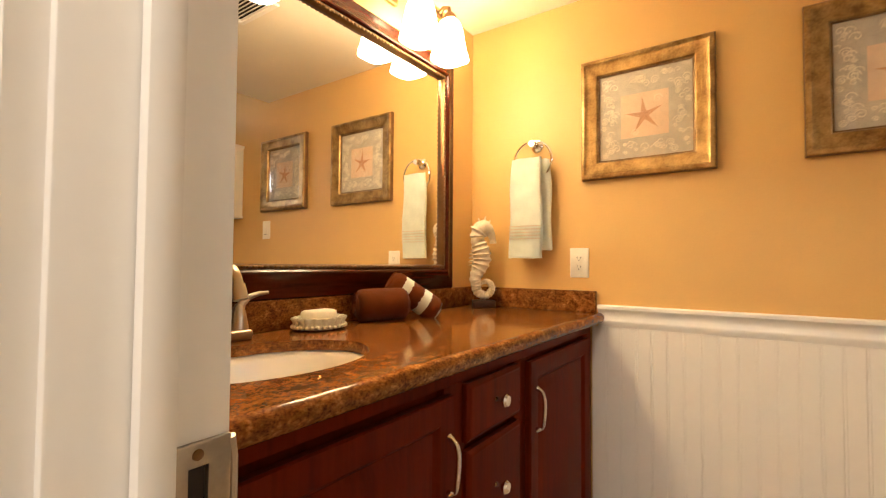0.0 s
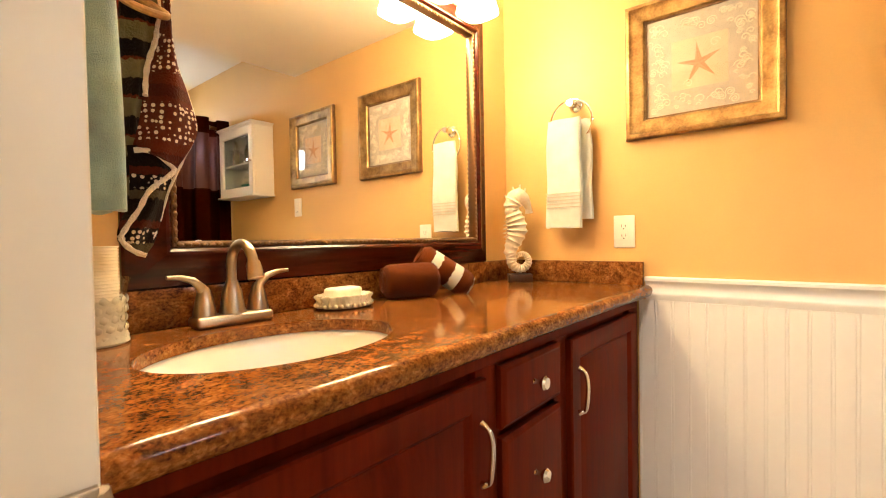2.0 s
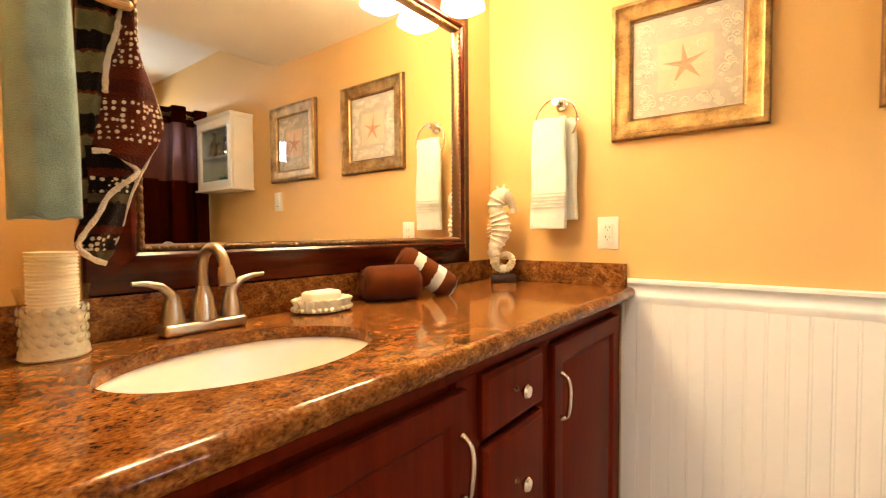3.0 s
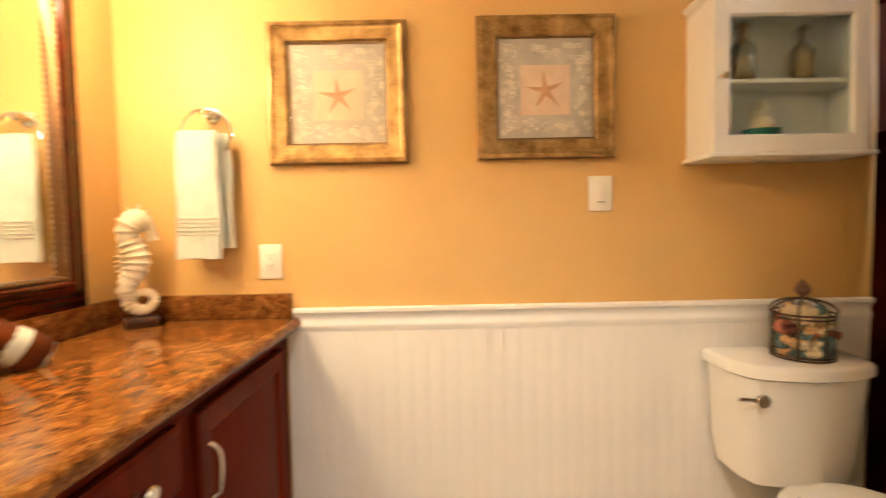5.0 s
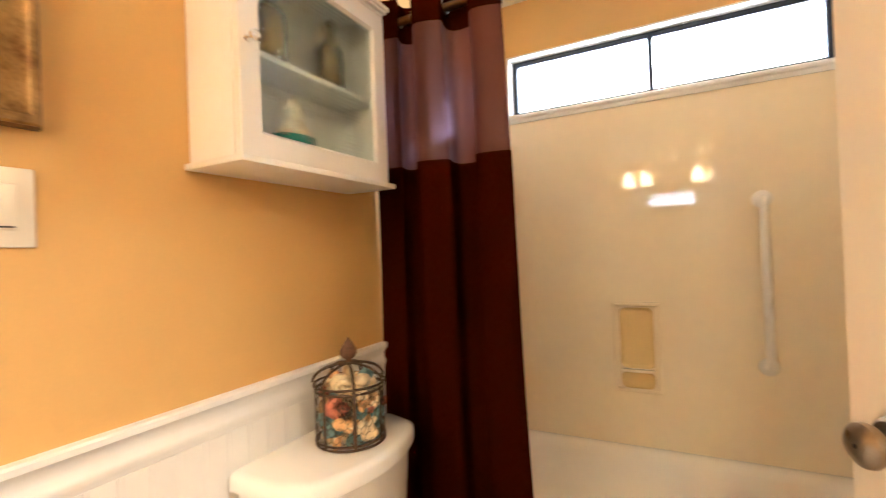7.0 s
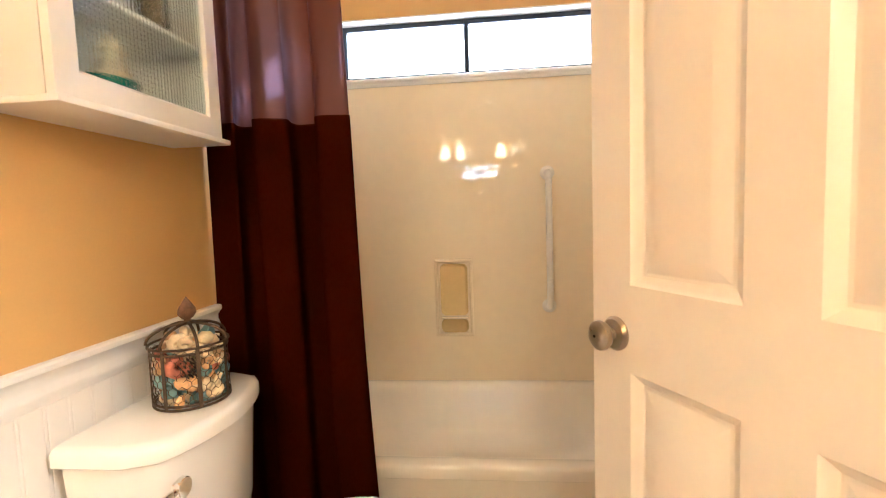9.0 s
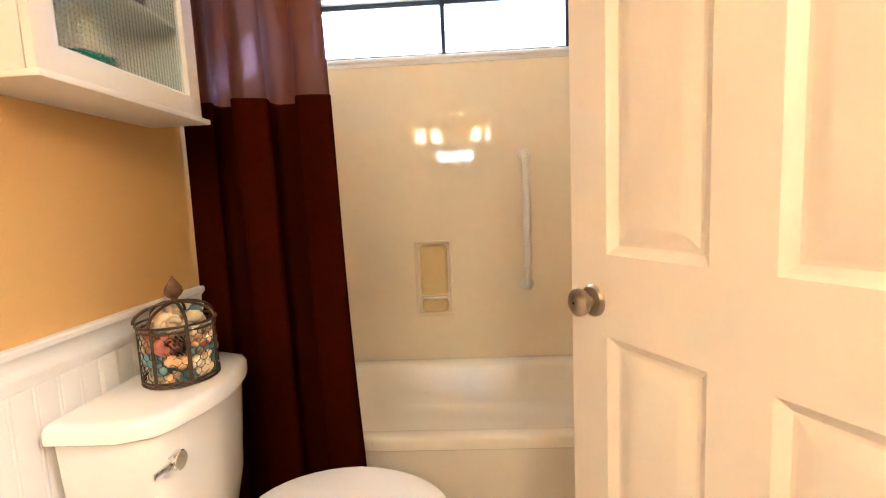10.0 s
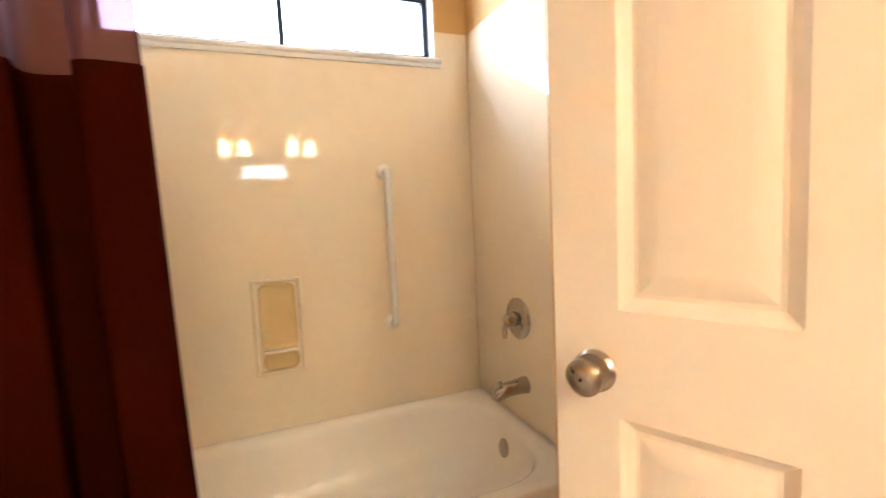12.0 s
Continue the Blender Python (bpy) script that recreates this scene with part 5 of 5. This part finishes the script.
# ---- towels on the door-side wall ----
TBX, TBZ = 0.285, 1.60
arm_ = thing("towel_rail", (TBX, YS, TBZ), "brushed nickel swing arm for towels on the door-side wall", "towel rail")
part("post", lathe(B(), [(0.026, 0), (0.026, 0.006), (0.016, 0.012), (0.014, 0.03)], 22, Matrix.Translation((TBX, YS, TBZ)) @ pose(0, 0, 0, -90, 0, 0)), NICKEL, arm_)
part("bar", tube(B(), [(TBX, YS + 0.02, TBZ), (TBX - 0.02, YS + 0.10, TBZ), (TBX - 0.085, YS + 0.30, TBZ)], 0.007, 12), NICKEL, arm_)
tt = thing("hanging_towel", (0.28, -1.48, 1.11), "teal terry hand towel hung by the door", "towel")
part("fold", hanging(B(), 0.215, 0.335, 1.615, 1.108, -1.484, 0.058, 0.10, 0.003, 9), TEAL, tt, smooth=80)
kt = thing("hanging_towel", (0.20, -1.37, 1.04), "brown, black and cream patterned hand towel hung in a bunch", "towel")


def curve(pts, k):
    """A point on a smooth line through (y, z) pairs."""
    u = k * (len(pts) - 1)
    i = min(int(u), len(pts) - 2)
    f = u - i
    q = [Vector(pts[max(0, min(len(pts) - 1, i + d))]) for d in (-1, 0, 1, 2)]
    return 0.5 * (2 * q[1] + (q[2] - q[0]) * f + (2 * q[0] - 5 * q[1] + 4 * q[2] - q[3]) * f * f + (3 * q[1] - q[0] - 3 * q[2] + q[3]) * f ** 3)


def layer(name, near_edge, far_edge, x, bulge, material, label, folds=2.0):
    """One hanging layer of cloth between two edges, bellied out into the room."""
    bm = B()
    nk, nu = 40, 18
    grid = []
    for j in range(nk + 1):
        k = j / nk
        a, b = curve(near_edge, k), curve(far_edge, k)
        row = []
        for i in range(nu + 1):
            u = i / nu
            q = a.lerp(b, u)
            out = bulge * math.sin(math.pi * u) ** 0.8 + 0.0045 * math.sin(folds * 2 * math.pi * u + 2.4 * k + x * 40) + 0.003 * math.sin(11 * k + 4 * u)
            row.append(bm.verts.new((x + out, q.x, q.y)))
        grid.append(row)
    for a, b in zip(grid, grid[1:]):
        for i in range(nu):
            bm.faces.new((a[i], a[i + 1], b[i + 1], b[i]))
    bmesh.ops.recalc_face_normals(bm, faces=bm.faces)
    bmesh.ops.solidify(bm, geom=list(bm.faces), thickness=0.007)
    return part(name, bm, material, kt, label, smooth=80)


def hem(pts, x, r=0.0040):
    line = [curve(pts, i / 40) for i in range(41)]
    part("hem", tube(B(), [(x + 0.003 * math.sin(0.5 * i), q.x, q.y) for i, q in enumerate(line)], [r * (1 + 0.15 * math.sin(1.9 * i)) for i in range(41)], 8), CREAM_TERRY, kt, "cream knitted edging")


HEM_UP = [(-1.372, 1.60), (-1.374, 1.52), (-1.375, 1.437), (-1.380, 1.397), (-1.393, 1.350), (-1.400, 1.294)]
HEM_LOW = [(-1.419, 1.206), (-1.393, 1.206), (-1.366, 1.188), (-1.366, 1.176), (-1.399, 1.146), (-1.413, 1.116), (-1.433, 1.086), (-1.439, 1.070), (-1.423, 1.052), (-1.407, 1.044)]
layer("back_layer", [(-1.415, 1.60), (-1.418, 1.50), (-1.421, 1.42), (-1.425, 1.34), (-1.430, 1.27), (-1.424, 1.19), (-1.420, 1.13)], [(-1.362, 1.60), (-1.362, 1.50), (-1.362, 1.42), (-1.368, 1.34), (-1.378, 1.27), (-1.380, 1.20), (-1.390, 1.14)], 0.205, 0.012, KNIT_BAND, "black and olive striped underside")
layer("lower_layer", [(-1.424, 1.215), (-1.421, 1.165), (-1.422, 1.125), (-1.436, 1.092), (-1.438, 1.068), (-1.420, 1.050)], [(-1.340, 1.225), (-1.356, 1.178), (-1.366, 1.150), (-1.377, 1.100), (-1.390, 1.064), (-1.404, 1.045)], 0.222, 0.014, KNIT_DARK, "black and cream dotted end", 1.4)
layer("front_layer", [(-1.374, 1.60), (-1.375, 1.50), (-1.376, 1.437), (-1.384, 1.385), (-1.397, 1.320), (-1.405, 1.260), (-1.416, 1.210)], [(-1.362, 1.605), (-1.364, 1.50), (-1.366, 1.437), (-1.350, 1.368), (-1.330, 1.310), (-1.321, 1.250), (-1.355, 1.186)], 0.228, 0.022, KNIT, "red-brown face with rows of cream dots", 1.2)
hem(HEM_UP, 0.234)
hem(HEM_LOW, 0.240)
hem([(-1.366, 1.437), (-1.352, 1.372), (-1.331, 1.312), (-1.322, 1.252), (-1.340, 1.205), (-1.366, 1.150), (-1.379, 1.100), (-1.394, 1.062)], 0.222, 0.0022)
part("bow", tube(B(), [(0.262 + 0.012 * math.cos(a), -1.405 + 0.034 * math.sin(2 * a), 1.436 + 0.020 * math.sin(a)) for a in [2 * math.pi * k / 40 for k in range(40)]], 0.006, 8, True), RAFFIA, kt, "golden raffia bow")

# ---- wire jar of shells on the tank ----
JX, JY, JZ, JR, JH = 2.158, -0.150, 0.7685, 0.078, 0.135
jar = thing("wire_jar", (JX, JY, JZ), "rusted wire jar with a domed lid on the toilet tank", "wire basket")
for z, r in ((0.004, JR), (0.012, JR), (JH, JR + 0.003), (JH - 0.012, JR)):
    part("hoop", tube(B(), [(JX + r * math.cos(a), JY + r * math.sin(a), JZ + z) for a in [2 * math.pi * k / 36 for k in range(36)]], 0.0028, 8, True), WIRE, jar)
for k in range(7):
    a = 2 * math.pi * k / 7 + 0.35
    part("rib", box(B(), -0.0012, 0.0012, -0.0042, 0.0042, 0.004, JH + 0.002, 0.0006, 1, Matrix.Translation((JX + (JR + 0.001) * math.cos(a), JY + (JR + 0.001) * math.sin(a), JZ)) @ Matrix.Rotation(a, 4, "Z")), WIRE, jar)
    dome = [(JX + (JR + 0.006) * math.cos(a) * math.cos(p), JY + (JR + 0.006) * math.sin(a) * math.cos(p), JZ + JH + 0.003 + 0.040 * math.sin(p)) for p in [radians(10 * i) for i in range(10)]]
    part("lid_rib", tube(B(), dome, 0.0034, 6), WIRE, jar)
bm = B()
NH, RH = 26, 8
for k in range(NH):
    for j in range(RH):
        a0 = 2 * math.pi * (k + 0.5 * (j % 2)) / NH
        h = (JH - 0.016) / RH
        z = JZ + 0.010 + h * j
        da = math.pi / NH
        at = lambda a, zz: (JX + JR * math.cos(a), JY + JR * math.sin(a), zz)
        tube(bm, [at(a0, z), at(a0, z + h * 0.55)], 0.0008, 4)
        tube(bm, [at(a0, z + h * 0.55), at(a0 - da, z + h)], 0.0007, 4)
        tube(bm, [at(a0, z + h * 0.55), at(a0 + da, z + h)], 0.0007, 4)
part("mesh", bm, WIRE, jar, "fine hexagonal wire mesh")["kind"] = "stuff"
part("finial", lathe(B(), [(0.006, 0.038), (0.009, 0.046), (0.007, 0.050), (0.014, 0.055), (0.0205, 0.064), (0.0195, 0.074), (0.012, 0.086), (0.005, 0.096), (0.001, 0.102)], 18, Matrix.Translation((JX, JY, JZ + JH)) @ pose(0, 0, 0, 0, 0, -35), sy=0.5), RUST, jar, "rusty leaf-shaped finial")
rg = random.Random(11)


def shell_mesh(kind, r):
    bm = B()
    if kind == 0:      # spiral shell
        pts = [(r * 0.9 * (1 - k / 20) * math.cos(0.9 * k), r * 0.9 * (1 - k / 20) * math.sin(0.9 * k), r * (k / 9 - 1.0)) for k in range(20)]
        tube(bm, pts, [r * 0.62 * (1 - k / 21) for k in range(20)], 8)
    elif kind == 1:    # scallop
        for s in (1, -1):
            grid = [[bm.verts.new((r * u * math.sin(t) * 1.25, s * r * 0.45 * (1 - u * u) + s * r * 0.05 * math.cos(16 * t) * u, r * u * math.cos(t) * 1.25 - r * 0.3)) for t in [radians(-80 + 10 * i) for i in range(17)]] for u in (0.02, 0.35, 0.7, 1.0)]
            for a, b in zip(grid, grid[1:]):
                for i in range(16):
                    bm.faces.new((a[i], a[i + 1], b[i + 1], b[i]))
    elif kind == 2:    # pod with scales
        for j in range(7):
            for k in range(9):
                a = 2 * math.pi * (k + 0.5 * (j % 2)) / 9
                q = r * math.sin(math.pi * (j + 0.8) / 7.8)
                bmesh.ops.create_icosphere(bm, subdivisions=1, radius=r * 0.30, matrix=Matrix.Translation((q * math.cos(a), q * math.sin(a), r * 1.2 * (j / 3.5 - 1))) @ Matrix.Rotation(a, 4, "Z") @ Matrix.Diagonal((1.1, 0.9, 0.35, 1)))
    else:              # knobbly shell
        bmesh.ops.create_icosphere(bm, subdivisions=3, radius=r)
        for v in bm.verts:
            n_ = v.co.normalized()
            v.co = n_ * r * (1 + 0.18 * noise.noise(n_ * 3.1 + Vector((r * 90, 0, 0))) + 0.05 * math.sin(22 * n_.z))
            v.co.z *= 1.25
    return bm


placed = [(Vector((JX + 0.050 * math.cos(3.75), JY + 0.050 * math.sin(3.75), JZ + 0.088)), 0.025)]
bm = shell_mesh(2, 0.021)
bmesh.ops.transform(bm, matrix=Matrix.Translation(placed[0][0]) @ pose(0, 0, 0, 60, 20, 40), verts=bm.verts)
solid("pine_cone", bm, SHELLS[4], "small brown pine cone among the shells in the wire jar", "pine cone", smooth=60)
for a0, z0, a1, z1 in ((3.35, 0.060, 4.05, 0.048), (4.3, 0.030, 4.75, 0.060), (2.9, 0.085, 3.3, 0.110)):
    q = JR - 0.010
    p0, p1 = Vector((JX + q * math.cos(a0), JY + q * math.sin(a0), JZ + z0)), Vector((JX + q * math.cos(a1), JY + q * math.sin(a1), JZ + z1))
    solid("driftwood_stick", tube(B(), [p0, p0.lerp(p1, 0.5), p1], [0.0062, 0.0070, 0.0058], 10), SHELLS[0], "pale driftwood stick among the shells in the wire jar", "driftwood", "shells in the wire jar")
for tries in range(9000):
    if len(placed) >= 120:
        break
    r = rg.uniform(0.013, 0.025)
    a, q, z = rg.uniform(0, 2 * math.pi), (JR - r * 0.9) * math.sqrt(rg.uniform(0.25, 1)), rg.uniform(r, JH + 0.022 - r * 0.6)
    if z > JH - 0.03:
        q *= 0.8
    c = Vector((JX + q * math.cos(a), JY + q * math.sin(a), JZ + z))
    if any((c - c2).length < 0.72 * (r + r2) for c2, r2 in placed):
        continue
    placed.append((c, r))
    kind = rg.choice((0, 1, 3, 3, 1, 0))
    mt = rg.choice((0, 0, 0, 1, 1, 2, 2, 3))
    if len(placed) % 40 == 0:
        kind, mt = 2, 4
    bm = shell_mesh(kind, r)
    bmesh.ops.transform(bm, matrix=Matrix.Translation(c) @ Euler([rg.uniform(0, 6.28) for _ in range(3)]).to_matrix().to_4x4(), verts=bm.verts)
    solid("pine_cone" if kind == 2 else "seashell", bm, SHELLS[mt], "small brown pine cone among the shells in the wire jar" if kind == 2 else ("cream", "tan", "blue-grey", "rust-red", "brown")[mt] + " seashell inside the wire jar", "pine cone" if kind == 2 else "seashell", "shells in the wire jar", smooth=60)

# ---- the open door ----
HX, HY, FXD, FYD = 1.504, -1.353, 2.144, -1.045
ang = math.atan2(FYD - HY, FXD - HX)
DW, DT, DH = 0.711, 0.035, 2.03
dm = Matrix.Translation((HX, HY, 0.008)) @ Matrix.Rotation(ang, 4, "Z")
door = new("door_1")
door.empty_display_size = 0.1
tagged(door, "cream six-panel interior door standing open into the bathroom", "door", kind="structure")


def dpt(u, v, p):
    """u from the hinge, v up, p proud of the face that looks into the room."""
    return dm @ Vector((u, p, v))


cols = [(DW - 0.103, DW - 0.316), (DW - 0.413, DW - 0.413 - 0.195)]
rows_ = [(0.22, 0.858), (1.022, 1.60), (1.70, 1.90)]
bm = B()
us = sorted({0.0, DW} | {u for c in cols for u in c})
vs = sorted({0.0, DH} | {v for r in rows_ for v in r})
for i in range(len(us) - 1):
    for j in range(len(vs) - 1):
        mid = ((us[i] + us[i + 1]) / 2, (vs[j] + vs[j + 1]) / 2)
        if any(min(c) < mid[0] < max(c) and r[0] < mid[1] < r[1] for c in cols for r in rows_):
            continue
        for p in (0.0, -DT):
            bm.faces.new([bm.verts.new(dpt(u, v, p)) for u, v in ((us[i], vs[j]), (us[i + 1], vs[j]), (us[i + 1], vs[j + 1]), (us[i], vs[j + 1]))])
for a, b in (((0, 0), (DW, 0)), ((DW, 0), (DW, DH)), ((DW, DH), (0, DH)), ((0, DH), (0, 0))):
    bm.faces.new([bm.verts.new(dpt(*a, 0)), bm.verts.new(dpt(*b, 0)), bm.verts.new(dpt(*b, -DT)), bm.verts.new(dpt(*a, -DT))])
bmesh.ops.remove_doubles(bm, verts=bm.verts, dist=1e-5)
part("leaf", bm, DOORWHITE, door)
for c in cols:
    for r in rows_:
        u0, u1 = min(c), max(c)
        for side in (1, -1):
            bm = B()
            loops = []
            for i, p in ((0.0, 0.0), (0.003, -0.004), (0.008, -0.0075), (0.014, -0.0115), (0.018, -0.0135), (0.023, -0.0135), (0.026, -0.0125), (0.052, -0.0035), (0.055, -0.0030)):
                pp = p if side == 1 else -DT - p
                loops.append([dpt(u0 + i, r[0] + i, pp), dpt(u1 - i, r[0] + i, pp), dpt(u1 - i, r[1] - i, pp), dpt(u0 + i, r[1] - i, pp)])
            part("door_panel", loft(bm, loops, False, True), DOORWHITE, door, smooth=20)
for side, y0 in ((1, 0.0), (-1, -DT)):
    km = dm @ Matrix.Translation((DW - 0.066, y0, 0.925)) @ pose(0, 0, 0, -90 * side, 0, 0)
    kb = part("rosette", lathe(B(), [(0.033, 0), (0.033, 0.004), (0.028, 0.009), (0.016, 0.011)], 32, km), NICKEL, door, "round nickel rosette")
    part("knob", lathe(B(), [(0.012, 0.011), (0.0115, 0.017), (0.016, 0.022), (0.0245, 0.028), (0.0285, 0.036), (0.0275, 0.043), (0.021, 0.0485), (0.010, 0.0510), (0.003, 0.0510)], 36, km), NICKEL, kb, "satin nickel door knob")
    part("privacy_hole", lathe(B(), [(0.0030, 0.0508), (0.0030, 0.0516), (0.001, 0.0518)], 12, km), PAINTED_HOLE, kb, "dark privacy pin hole")
part("latch_plate", box(B(), DW - 0.0005, DW + 0.0012, -0.030, -0.005, 0.895, 0.955, 0.0005, 1, dm), STRIKE, door)
for z in (0.25, 1.05, 1.80):
    part("hinge", tube(B(), [dm @ Vector((-0.006, -0.004, z - 0.045)), dm @ Vector((-0.006, -0.004, z + 0.045))], 0.006, 10), NICKEL, door)

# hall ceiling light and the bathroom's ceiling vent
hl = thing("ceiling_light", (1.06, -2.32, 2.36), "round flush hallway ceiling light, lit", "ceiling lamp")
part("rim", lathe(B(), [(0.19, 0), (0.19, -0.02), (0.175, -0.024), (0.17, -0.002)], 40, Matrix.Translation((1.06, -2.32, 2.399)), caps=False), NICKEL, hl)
vent = thing("ceiling_vent", (0.70, -0.75, LOW), "white slatted ceiling vent", "vent")
VX, VY_ = 0.70, -0.75
part("frame", ring_frame(B(), [(0, 0.0), (0, 0.006), (0.004, 0.010), (0.022, 0.010), (0.024, 0.004), (0.024, 0.0)], lambda u, v, p: Vector((u, v, LOW - p)), VX - 0.13, VX + 0.13, VY_ - 0.10, VY_ + 0.10), WHITE, vent)
for k in range(9):
    part("slat", box(B(), VX - 0.105, VX + 0.105, -0.006, 0.006, -0.001, 0.001, 0, 1, Matrix.Translation((0, VY_ - 0.068 + 0.017 * k, LOW - 0.006)) @ pose(0, 0, 0, 30, 0, 0)), WHITE, vent)
# Dark sheet painted as the shade behind the slats.
part("backing", box(B(), VX - 0.107, VX + 0.107, VY_ - 0.077, VY_ + 0.077, LOW - 0.0012, LOW - 0.0004), PAINTED_HOLE, vent)
